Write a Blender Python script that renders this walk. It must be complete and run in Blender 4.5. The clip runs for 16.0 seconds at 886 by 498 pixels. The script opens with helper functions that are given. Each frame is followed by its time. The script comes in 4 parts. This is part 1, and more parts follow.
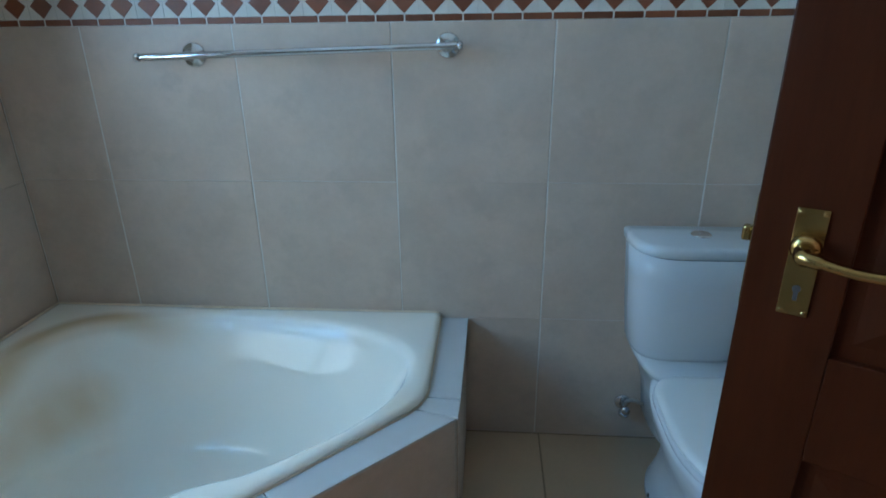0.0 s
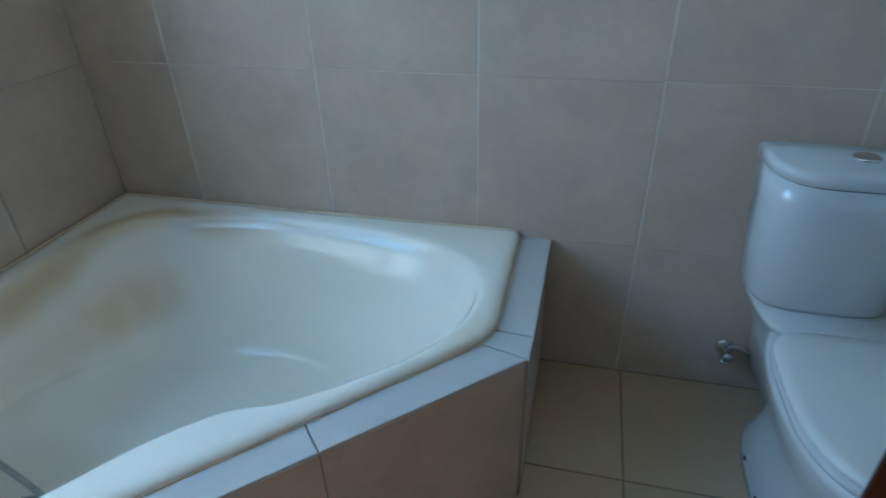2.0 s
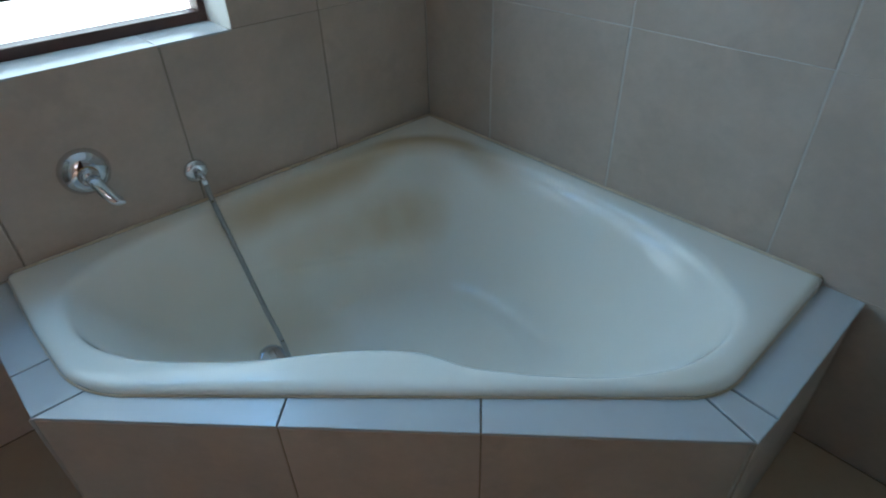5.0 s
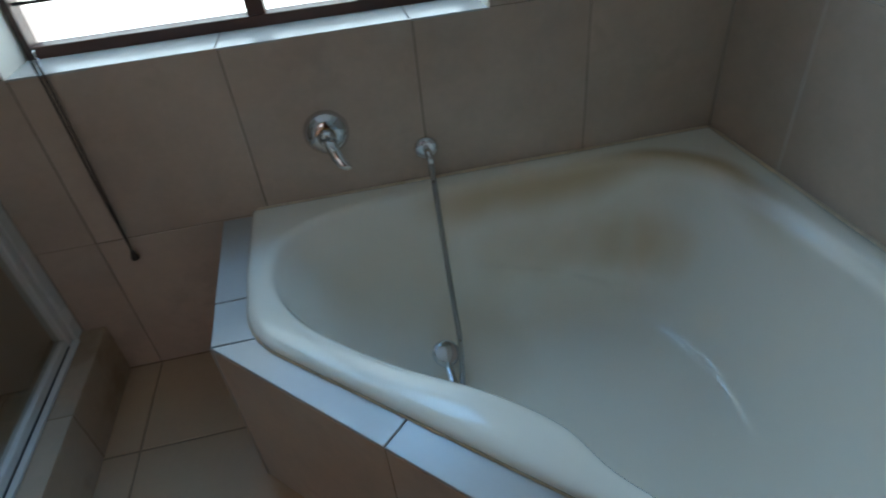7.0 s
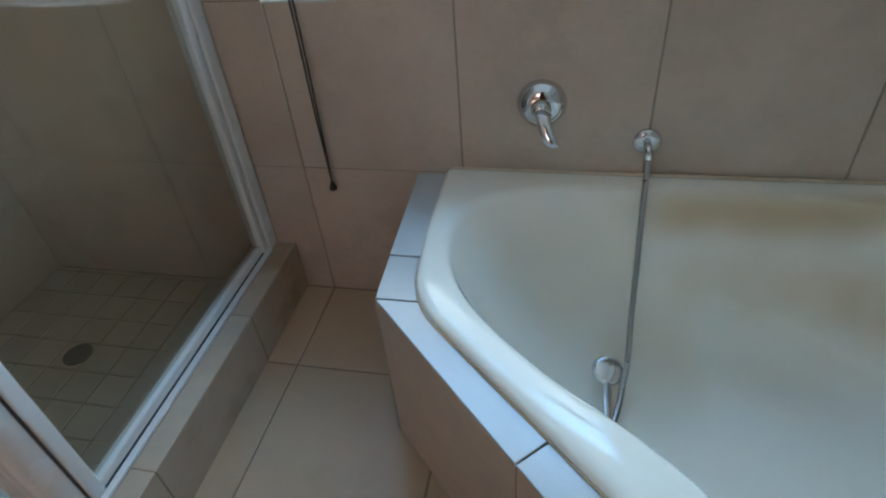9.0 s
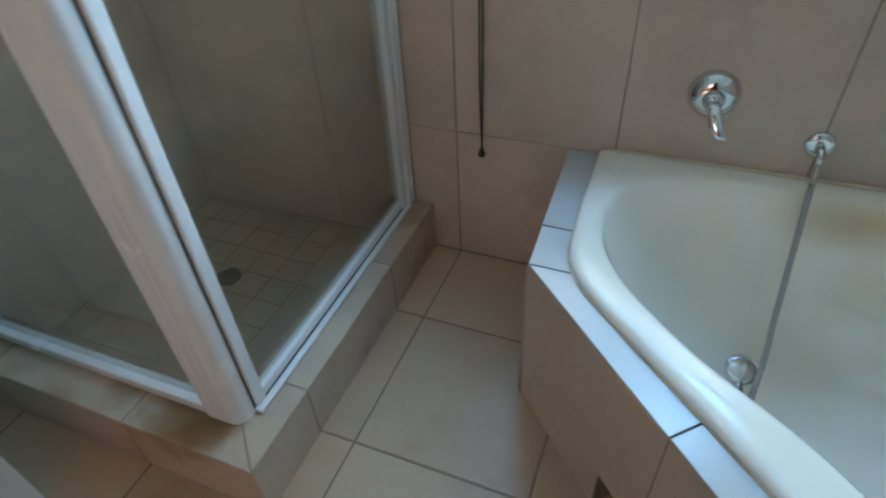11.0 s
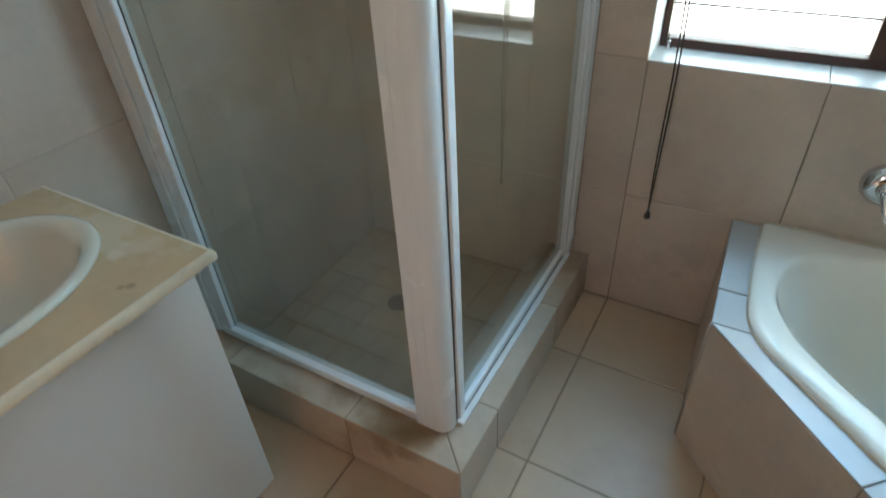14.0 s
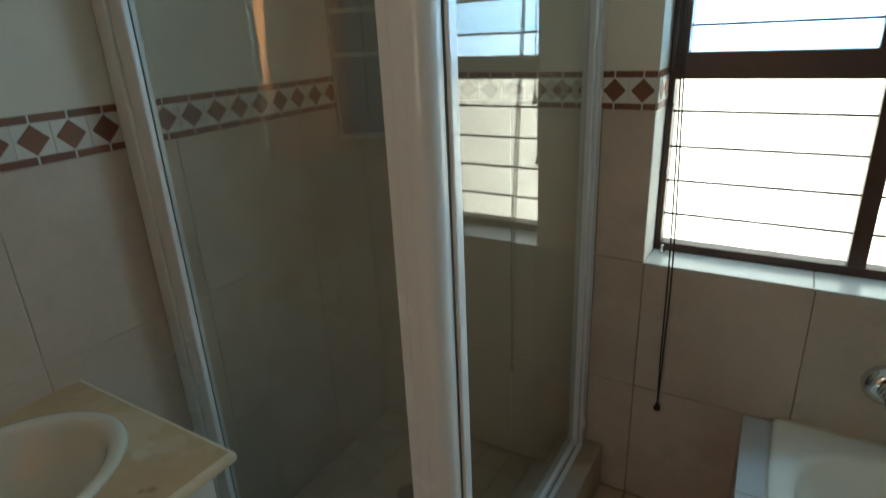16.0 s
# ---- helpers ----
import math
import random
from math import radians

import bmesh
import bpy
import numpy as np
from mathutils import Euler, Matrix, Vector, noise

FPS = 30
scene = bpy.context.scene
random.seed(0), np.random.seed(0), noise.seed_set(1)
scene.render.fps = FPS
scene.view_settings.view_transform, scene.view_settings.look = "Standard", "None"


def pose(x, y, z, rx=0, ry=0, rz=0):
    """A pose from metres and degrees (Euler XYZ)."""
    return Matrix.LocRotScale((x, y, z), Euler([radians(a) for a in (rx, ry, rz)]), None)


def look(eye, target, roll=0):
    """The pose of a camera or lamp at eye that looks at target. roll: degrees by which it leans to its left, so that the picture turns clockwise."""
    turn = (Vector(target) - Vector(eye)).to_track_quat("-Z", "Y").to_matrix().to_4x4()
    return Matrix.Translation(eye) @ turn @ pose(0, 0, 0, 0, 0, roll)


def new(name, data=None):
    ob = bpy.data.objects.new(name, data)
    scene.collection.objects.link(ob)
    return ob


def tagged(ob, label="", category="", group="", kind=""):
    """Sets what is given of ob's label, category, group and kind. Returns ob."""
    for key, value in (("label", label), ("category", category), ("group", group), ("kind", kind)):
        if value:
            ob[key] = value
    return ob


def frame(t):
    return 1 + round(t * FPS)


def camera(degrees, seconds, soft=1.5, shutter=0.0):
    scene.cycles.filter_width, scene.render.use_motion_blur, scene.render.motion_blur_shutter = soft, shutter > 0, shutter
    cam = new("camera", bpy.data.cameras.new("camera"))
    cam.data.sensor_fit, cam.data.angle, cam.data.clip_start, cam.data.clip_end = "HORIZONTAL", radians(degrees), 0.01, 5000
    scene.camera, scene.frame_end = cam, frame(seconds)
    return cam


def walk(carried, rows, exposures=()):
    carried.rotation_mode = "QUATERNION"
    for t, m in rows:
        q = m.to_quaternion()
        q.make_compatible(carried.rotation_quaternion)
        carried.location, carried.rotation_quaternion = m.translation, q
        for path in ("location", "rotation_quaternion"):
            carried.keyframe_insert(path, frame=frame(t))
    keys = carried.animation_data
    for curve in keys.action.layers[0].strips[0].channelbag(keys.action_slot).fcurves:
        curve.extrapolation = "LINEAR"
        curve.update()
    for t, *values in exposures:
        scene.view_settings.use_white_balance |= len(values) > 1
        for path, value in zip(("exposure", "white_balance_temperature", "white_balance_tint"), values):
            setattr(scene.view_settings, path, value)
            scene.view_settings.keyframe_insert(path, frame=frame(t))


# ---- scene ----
cam = camera(75.2, 16.0, soft=1.6, shutter=0.6)
PATH = [
    (0, (-1.662, -1.464, 1.335), (0.195, -1.309, 0.609), -0.8),
    (0.5, (-1.658, -1.467, 1.306), (0.168, -1.311, 0.507), -0.8),
    (1, (-1.581, -1.473, 1.269), (0.193, -1.286, 0.366), -1.2),
    (1.5, (-1.498, -1.463, 1.268), (0.217, -1.193, 0.274), -1.3),
    (2, (-1.441, -1.459, 1.269), (0.219, -1.03, 0.241), -1.6),
    (2.5, (-1.394, -1.48, 1.29), (0.191, -0.868, 0.235), -1.7),
    (3, (-1.357, -1.529, 1.288), (0.139, -0.753, 0.212), -1.8),
    (3.5, (-1.339, -1.567, 1.28), (0.073, -0.66, 0.193), -1.9),
    (4, (-1.322, -1.553, 1.282), (-0.025, -0.519, 0.165), -2.2),
    (4.2, (-1.32, -1.529, 1.281), (-0.064, -0.454, 0.155), -1.8),
    (6.3, (-1.103, -1.453, 1.28), (-0.508, 0.028, 0.075), -5.5),
    (6.5, (-1.065, -1.436, 1.261), (-0.589, 0.098, 0.07), -6.2),
    (7, (-1.033, -1.389, 1.256), (-0.8, 0.198, 0.062), -6.3),
    (7.5, (-1.038, -1.359, 1.248), (-0.956, 0.237, 0.045), -5.6),
    (8, (-1.041, -1.338, 1.244), (-1.12, 0.252, 0.033), -5.0),
    (8.5, (-1.035, -1.278, 1.237), (-1.291, 0.28, 0.009), -5.3),
    (11, (-1.192, -1.382, 1.267), (-1.809, 0.013, -0.027), -3.6),
    (11.5, (-1.246, -1.455, 1.286), (-1.951, -0.098, -0.003), -3.9),
    (12, (-1.314, -1.544, 1.301), (-2.052, -0.213, 0.003), -3.9),
    (12.5, (-1.381, -1.608, 1.313), (-2.117, -0.285, 0.007), -3.8),
    (13, (-1.421, -1.646, 1.356), (-2.173, -0.335, 0.047), -3.8),
    (13.5, (-1.437, -1.655, 1.408), (-2.21, -0.345, 0.109), -3.3),
    (14, (-1.427, -1.667, 1.459), (-2.258, -0.302, 0.257), -3.1),
    (14.5, (-1.424, -1.675, 1.486), (-2.306, -0.241, 0.406), -3.4),
    (15, (-1.428, -1.682, 1.52), (-2.344, -0.182, 0.566), -2.8),
    (16, (-1.402, -1.699, 1.575), (-2.389, -0.109, 0.87), -2.7),
]
EXPOSURES = [(0.0, 1.8, 5950, 13), (3.0, 1.68, 5950, 13), (4.2, 1.52, 6050, 14), (7.0, 0.98, 6550, 16), (8.5, 1.69, 6650, 18), (11.0, 1.99, 6550, 14), (13.5, 2.21, 6850, 14), (14.5, 1.83, 7150, 11), (16.0, 1.08, 7900, 10)]
walk(cam, [(t, look(eye, target, roll)) for t, eye, target, roll in PATH], EXPOSURES)

# ---- world, sun, window light and hall fill ----
world = bpy.data.worlds.new("world")
scene.world = world
world.use_nodes = True
sky = world.node_tree.nodes.new("ShaderNodeTexSky")
sky.sky_type, sky.sun_disc = "NISHITA", False
sky.sun_elevation, sky.sun_rotation = radians(48), radians(200)
world.node_tree.links.new(sky.outputs[0], world.node_tree.nodes["Background"].inputs[0])
world.node_tree.nodes["Background"].inputs[1].default_value = 0.08
sun = new("sun", bpy.data.lights.new("sun", "SUN"))
sun.data.energy, sun.data.angle, sun.data.color = 3.5, radians(0.5), (1.0, 0.95, 0.88)
sun.matrix_world = look((-2, -12, 13), (0, 0, 0))


def opening_lamp(name, at, facing, w, h, watts, colour):
    """An area lamp in an opening, for the window's light and the added hall fill."""
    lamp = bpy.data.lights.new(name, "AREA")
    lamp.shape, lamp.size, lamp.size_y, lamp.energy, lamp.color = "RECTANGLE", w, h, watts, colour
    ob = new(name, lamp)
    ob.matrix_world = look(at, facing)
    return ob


opening_lamp("window_daylight", (-1.2, 0.26, 1.77), (-1.2, -1.0, 1.60), 1.06, 0.62, 8.4, (0.22, 0.58, 1.0))
opening_lamp("window_groundlight", (-1.2, 0.26, 1.155), (-1.2, -1.0, 1.30), 1.06, 0.60, 4.0, (0.56, 0.72, 0.72))
# unseen lamps added in the hall as warm fill through the doorway
opening_lamp("hall_warm_fill", (0.05, -3.4, 1.6), (-2.0, -3.3, 1.2), 1.1, 1.1, 8.5, (1.0, 0.48, 0.19))
opening_lamp("hall_warm_fill", (-1.75, -4.46, 1.6), (-1.70, -2.0, 1.35), 1.1, 1.1, 0.75, (1.0, 0.66, 0.38))

# ---- materials ----


def material(name, colour, rough=0.5, metal=0.0, spread=0.0, scale=6.0, fine=60.0, fine_amount=0.35, bump=0.0, bump_scale=40.0,
             random_amount=0.0, coat=0.0, second=None, second_scale=2.0, second_range=(0.5, 0.75), world_space=False, rough_spread=0.1, stretch=None):
    m = bpy.data.materials.new(name)
    m.use_nodes = True
    nt = m.node_tree
    b = nt.nodes["Principled BSDF"]
    b.inputs["Roughness"].default_value, b.inputs["Metallic"].default_value = rough, metal
    b.inputs["Coat Weight"].default_value = coat
    b.inputs["Coat Roughness"].default_value = 0.06
    b.inputs["Base Color"].default_value = (*colour, 1)

    def add(kind, **kw):
        n = nt.nodes.new(kind)
        for k, v in kw.items():
            n.inputs[k].default_value = v
        return n

    if not (spread or bump or second):
        return m
    if world_space:
        source = nt.nodes.new("ShaderNodeNewGeometry").outputs["Position"]
    else:
        source = nt.nodes.new("ShaderNodeTexCoord").outputs["Object"]
        info = nt.nodes.new("ShaderNodeObjectInfo")
        shift = nt.nodes.new("ShaderNodeVectorMath")
        shift.operation = "MULTIPLY_ADD"
        nt.links.new(info.outputs["Random"], shift.inputs[0])
        shift.inputs[1].default_value = (37.0, 53.0, 71.0)
        nt.links.new(source, shift.inputs[2])
        source = shift.outputs[0]
    if stretch:
        st = nt.nodes.new("ShaderNodeVectorMath")
        st.operation = "MULTIPLY"
        st.inputs[1].default_value = stretch
        nt.links.new(source, st.inputs[0])
        source = st.outputs[0]

    def tex(sc, detail, rgh=0.6):
        n = add("ShaderNodeTexNoise", Scale=sc, Detail=detail, Roughness=rgh)
        nt.links.new(source, n.inputs["Vector"])
        return n.outputs["Fac"]

    def math(op, a, b_, clamp=False):
        n = nt.nodes.new("ShaderNodeMath")
        n.operation, n.use_clamp = op, clamp
        for i, v in enumerate((a, b_)):
            if isinstance(v, (int, float)):
                n.inputs[i].default_value = v
            else:
                nt.links.new(v, n.inputs[i])
        return n.outputs[0]

    coarse, grain = tex(scale, 5.0), tex(fine, 3.0)
    value = math("ADD", math("MULTIPLY", math("SUBTRACT", coarse, 0.5), 2.0), math("MULTIPLY", math("SUBTRACT", grain, 0.5), 2 * fine_amount))
    value = math("MULTIPLY", value, spread)
    if random_amount and not world_space:
        value = math("ADD", value, math("MULTIPLY", math("SUBTRACT", info.outputs["Random"], 0.5), 2 * random_amount))
    gain = math("ADD", value, 1.0)
    tone = nt.nodes.new("ShaderNodeVectorMath")
    tone.operation = "SCALE"
    tone.inputs[0].default_value = colour
    nt.links.new(gain, tone.inputs["Scale"])
    out = tone.outputs[0]
    if second:
        ramp = nt.nodes.new("ShaderNodeMapRange")
        ramp.interpolation_type = "SMOOTHSTEP"
        ramp.inputs["From Min"].default_value, ramp.inputs["From Max"].default_value = second_range
        nt.links.new(tex(second_scale, 4.0), ramp.inputs["Value"])
        mix = nt.nodes.new("ShaderNodeMix")
        mix.data_type = "RGBA"
        nt.links.new(ramp.outputs[0], mix.inputs["Factor"])
        nt.links.new(out, mix.inputs["A"])
        mix.inputs["B"].default_value = (*second, 1)
        out = mix.outputs["Result"]
    nt.links.new(out, b.inputs["Base Color"])
    nt.links.new(math("ADD", math("MULTIPLY", math("SUBTRACT", coarse, 0.5), 2 * rough_spread), rough, True), b.inputs["Roughness"])
    if bump:
        bp = add("ShaderNodeBump", Strength=bump, Distance=0.004)
        nt.links.new(tex(bump_scale, 4.0), bp.inputs["Height"])
        nt.links.new(bp.outputs[0], b.inputs["Normal"])
    return m


def stained(m, spots, colour, noise_scale=9.0):
    """Adds rust-brown water stains with soft, uneven outlines round the given places (x, y, z, radius, strength)."""
    nt = m.node_tree
    b = nt.nodes["Principled BSDF"]
    geo = nt.nodes.new("ShaderNodeNewGeometry")
    nz = nt.nodes.new("ShaderNodeTexNoise")
    nz.inputs["Scale"].default_value, nz.inputs["Detail"].default_value = noise_scale, 4.0
    nt.links.new(geo.outputs["Position"], nz.inputs["Vector"])
    out = b.inputs["Base Color"].links[0].from_socket
    for x, y, z, radius, strength in spots:
        d = nt.nodes.new("ShaderNodeVectorMath")
        d.operation = "DISTANCE"
        nt.links.new(geo.outputs["Position"], d.inputs[0])
        d.inputs[1].default_value = (x, y, z)
        wob = nt.nodes.new("ShaderNodeMath")
        wob.operation = "MULTIPLY_ADD"
        nt.links.new(nz.outputs["Fac"], wob.inputs[0])
        wob.inputs[1].default_value = -radius * 2.4
        nt.links.new(d.outputs["Value"], wob.inputs[2])
        r = nt.nodes.new("ShaderNodeMapRange")
        r.interpolation_type = "SMOOTHSTEP"
        for k, v in (("From Min", radius * 0.35), ("From Max", -radius * 0.75), ("To Min", 0.0), ("To Max", strength)):
            r.inputs[k].default_value = v
        nt.links.new(wob.outputs[0], r.inputs["Value"])
        mix = nt.nodes.new("ShaderNodeMix")
        mix.data_type = "RGBA"
        nt.links.new(r.outputs[0], mix.inputs["Factor"])
        nt.links.new(out, mix.inputs["A"])
        mix.inputs["B"].default_value = (*colour, 1)
        out = mix.outputs["Result"]
    nt.links.new(out, b.inputs["Base Color"])
    return m


def glass(name, film, tint=(0.90, 0.90, 0.85), haze=(0.52, 0.48, 0.39)):
    """Clear pane with a thin uneven film of soap and lime."""
    m = bpy.data.materials.new(name)
    m.use_nodes = True
    nt = m.node_tree
    b = nt.nodes["Principled BSDF"]
    b.inputs["Base Color"].default_value = (*tint, 1)
    b.inputs["Roughness"].default_value, b.inputs["Transmission Weight"].default_value, b.inputs["IOR"].default_value = 0.0, 1.0, 1.45
    if film:
        dif = nt.nodes.new("ShaderNodeBsdfDiffuse")
        dif.inputs["Color"].default_value = (*haze, 1)
        nz = nt.nodes.new("ShaderNodeTexNoise")
        nz.inputs["Scale"].default_value, nz.inputs["Detail"].default_value = 3.0, 6.0
        geo = nt.nodes.new("ShaderNodeNewGeometry")
        nt.links.new(geo.outputs["Position"], nz.inputs["Vector"])
        r = nt.nodes.new("ShaderNodeMapRange")
        for k, v in (("From Min", 0.3), ("From Max", 0.7), ("To Min", film * 0.5), ("To Max", film * 1.5)):
            r.inputs[k].default_value = v
        nt.links.new(nz.outputs["Fac"], r.inputs["Value"])
        mix = nt.nodes.new("ShaderNodeMixShader")
        nt.links.new(r.outputs[0], mix.inputs[0])
        nt.links.new(b.outputs[0], mix.inputs[1])
        nt.links.new(dif.outputs[0], mix.inputs[2])
        nt.links.new(mix.outputs[0], nt.nodes["Material Output"].inputs[0])
    return m


TILE = material("beige_glazed_tile", (0.54, 0.415, 0.325), 0.43, spread=0.24, scale=5.0, fine=45.0, fine_amount=0.3, bump=0.05, bump_scale=25,
                random_amount=0.03, second=(0.48, 0.37, 0.29), second_scale=7.0, second_range=(0.52, 0.72))
FLOOR_TILE = material("cream_floor_tile", (0.52, 0.36, 0.235), 0.35, spread=0.12, scale=4.0, fine=70.0, bump=0.06, bump_scale=30, random_amount=0.04,
                      second=(0.38, 0.25, 0.14), second_scale=2.2, second_range=(0.54, 0.82))
KERB_TILE = material("stained_kerb_tile", (0.50, 0.385, 0.285), 0.35, spread=0.22, scale=5.0, fine=45.0, bump=0.05, bump_scale=25, random_amount=0.04, second=(0.32, 0.21, 0.12), second_scale=3.0, second_range=(0.50, 0.74))
stained(KERB_TILE, [(-2.06, -0.925, 0.177, 0.075, 0.8), (-1.97, -0.935, 0.177, 0.06, 0.75), (-2.25, -0.915, 0.177, 0.05, 0.4), (-2.70, -0.93, 0.177, 0.07, 0.5), (-1.90, -0.09, 0.177, 0.07, 0.45)], (0.24, 0.13, 0.05), 12.0)
MOSAIC = material("shower_mosaic_tile", (0.43, 0.335, 0.235), 0.4, spread=0.15, scale=9.0, random_amount=0.08, bump=0.05)
SILL_TILE = material("white_glazed_tile", (0.52, 0.515, 0.50), 0.22, spread=0.06, scale=6.0, bump=0.03)
GROUT_LIGHT = material("grey_grout", (0.64, 0.60, 0.55), 0.9, spread=0.25, scale=12, bump=0.3, world_space=True)
GROUT_DARK = material("brown_stained_grout", (0.29, 0.205, 0.135), 0.9, spread=0.4, scale=8, bump=0.3, world_space=True)
GROUT_WARM = material("beige_brown_grout", (0.28, 0.22, 0.165), 0.9, spread=0.45, scale=3.5, bump=0.3, world_space=True)
GROUT_TILE = material("beige_grout", (0.42, 0.34, 0.275), 0.85, spread=0.15, scale=5, bump=0.2, world_space=True)
PAINT = material("cream_wall_paint", (0.68, 0.61, 0.50), 0.7, spread=0.05, scale=2.0, fine=120, bump=0.12, bump_scale=150, world_space=True)
CEILING_PAINT = material("white_ceiling_paint", (0.86, 0.79, 0.70), 0.8, spread=0.03, scale=2.0, bump=0.1, bump_scale=120, world_space=True)
TERRACOTTA = material("terracotta_border_tile", (0.20, 0.058, 0.022), 0.45, spread=0.3, scale=22, fine=120, bump=0.1, random_amount=0.18)
BORDER_WHITE = material("off_white_border_tile", (0.62, 0.56, 0.48), 0.4, spread=0.1, scale=20, bump=0.08, random_amount=0.04)
ACRYLIC = material("ivory_bath_acrylic", (0.88, 0.815, 0.705), 0.07, spread=0.03, scale=3.0, bump=0.008, bump_scale=14, world_space=True, rough_spread=0.03)
for socket, amount in (("Specular IOR Level", 0.06), ("Coat Weight", 0.75), ("Coat Roughness", 0.07)):
    ACRYLIC.node_tree.nodes["Principled BSDF"].inputs[socket].default_value = amount
stained(ACRYLIC, [(-0.33, -0.19, 0.26, 0.085, 0.40), (-0.24, -0.24, 0.27, 0.08, 0.34), (-0.43, -0.17, 0.26, 0.085, 0.34), (-0.56, -0.15, 0.25, 0.08, 0.26), (-0.70, -0.14, 0.26, 0.07, 0.22),
                  (-0.80, -0.36, 0.13, 0.13, 0.22), (-1.02, -0.22, 0.28, 0.14, 0.16), (-0.5, -1.27, 0.455, 0.08, 0.25)], (0.66, 0.45, 0.23), 2.6)


def rim_wall_reflection(m, colour, corner, middle, width, strength):
    """Wall reflection and shade, painted as a soft rust-brown line that runs round the wall corner, just inside the
    bath's rim.
    """
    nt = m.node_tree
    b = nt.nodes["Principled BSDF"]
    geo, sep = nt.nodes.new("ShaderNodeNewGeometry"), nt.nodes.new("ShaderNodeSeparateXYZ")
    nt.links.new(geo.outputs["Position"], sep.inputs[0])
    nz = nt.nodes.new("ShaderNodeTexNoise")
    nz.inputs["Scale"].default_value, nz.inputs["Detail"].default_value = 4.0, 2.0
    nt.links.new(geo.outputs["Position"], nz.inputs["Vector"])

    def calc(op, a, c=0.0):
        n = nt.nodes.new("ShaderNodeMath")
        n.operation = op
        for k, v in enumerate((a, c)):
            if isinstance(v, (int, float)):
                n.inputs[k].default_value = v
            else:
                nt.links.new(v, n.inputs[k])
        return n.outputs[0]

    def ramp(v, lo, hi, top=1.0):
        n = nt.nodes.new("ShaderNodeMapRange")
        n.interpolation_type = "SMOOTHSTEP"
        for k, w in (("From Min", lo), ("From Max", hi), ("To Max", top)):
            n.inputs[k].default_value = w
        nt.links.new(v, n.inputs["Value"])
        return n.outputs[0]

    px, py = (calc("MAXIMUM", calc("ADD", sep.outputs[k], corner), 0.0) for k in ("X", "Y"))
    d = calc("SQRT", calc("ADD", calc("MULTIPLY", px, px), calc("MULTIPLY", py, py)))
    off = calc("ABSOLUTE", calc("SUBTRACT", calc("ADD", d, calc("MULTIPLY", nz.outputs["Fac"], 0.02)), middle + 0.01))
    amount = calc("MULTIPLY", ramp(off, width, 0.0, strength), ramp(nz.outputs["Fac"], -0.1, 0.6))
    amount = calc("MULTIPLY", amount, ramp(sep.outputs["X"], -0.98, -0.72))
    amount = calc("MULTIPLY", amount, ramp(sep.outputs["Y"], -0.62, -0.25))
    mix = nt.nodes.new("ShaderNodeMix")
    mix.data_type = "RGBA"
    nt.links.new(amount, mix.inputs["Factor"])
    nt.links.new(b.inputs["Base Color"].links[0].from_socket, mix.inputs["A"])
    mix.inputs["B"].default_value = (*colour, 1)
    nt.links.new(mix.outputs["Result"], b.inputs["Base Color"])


# brown reflection and shade of the tiled wall put into the bath's colour
rim_wall_reflection(ACRYLIC, (0.56, 0.37, 0.17), 0.29, 0.200, 0.050, 0.75)
PORCELAIN = material("white_porcelain", (0.56, 0.57, 0.57), 0.2, spread=0.02, scale=4.0, coat=0.1, rough_spread=0.03, bump=0.005)
SEAT_PLASTIC = material("grey_white_seat_plastic", (0.66, 0.66, 0.63), 0.35, spread=0.03, scale=4.0, bump=0.01)
CHROME = material("chrome", (0.68, 0.69, 0.71), 0.08, 1.0, spread=0.05, scale=14, rough_spread=0.05)
BRASS = material("polished_brass", (0.46, 0.30, 0.11), 0.2, 1.0, spread=0.12, scale=25, rough_spread=0.1, bump=0.03)
DULL_STEEL = material("dull_steel", (0.07, 0.06, 0.055), 0.45, 0.7, spread=0.15, scale=30)
HOSE_STEEL = material("ribbed_hose_steel", (0.42, 0.41, 0.39), 0.3, 1.0, spread=0.1, scale=50)
WHITE_METAL = material("white_powder_coated_aluminium", (0.76, 0.75, 0.73), 0.25, spread=0.03, scale=5.0, bump=0.004, coat=0.2)
GASKET = material("black_rubber_gasket", (0.09, 0.09, 0.092), 0.6, spread=0.2, scale=20)
MAHOGANY = material("dark_red_mahogany", (0.052, 0.0108, 0.003), 0.5, spread=0.45, scale=5.0, fine=30, bump=0.06, bump_scale=30, stretch=(6, 6, 0.6))
MAHOGANY.node_tree.nodes["Principled BSDF"].inputs["Specular IOR Level"].default_value = 0.1
WINDOW_WOOD = material("dark_brown_window_wood", (0.075, 0.028, 0.018), 0.4, spread=0.35, scale=9, bump=0.06, stretch=(1, 1, 1))
BAR_IRON = material("black_iron_bar", (0.03, 0.03, 0.03), 0.5, spread=0.2, scale=30)
MARBLE = material("honey_cream_marble_top", (0.66, 0.46, 0.27), 0.22, spread=0.2, scale=5.0, fine=30, coat=0.3, second=(0.72, 0.54, 0.36), second_scale=4.0, second_range=(0.58, 0.66), bump=0.02)
LAMINATE = material("white_laminate", (0.65, 0.625, 0.575), 0.38, spread=0.03, scale=3.0, bump=0.02)
CORD = material("dark_brown_cord", (0.05, 0.035, 0.028), 0.8, spread=0.3, scale=60)
CADDY = material("grey_frosted_plastic", (0.22, 0.23, 0.225), 0.4, spread=0.08, scale=12)
CADDY_DARK = material("dark_grey_plastic", (0.07, 0.075, 0.075), 0.4, spread=0.2, scale=12)
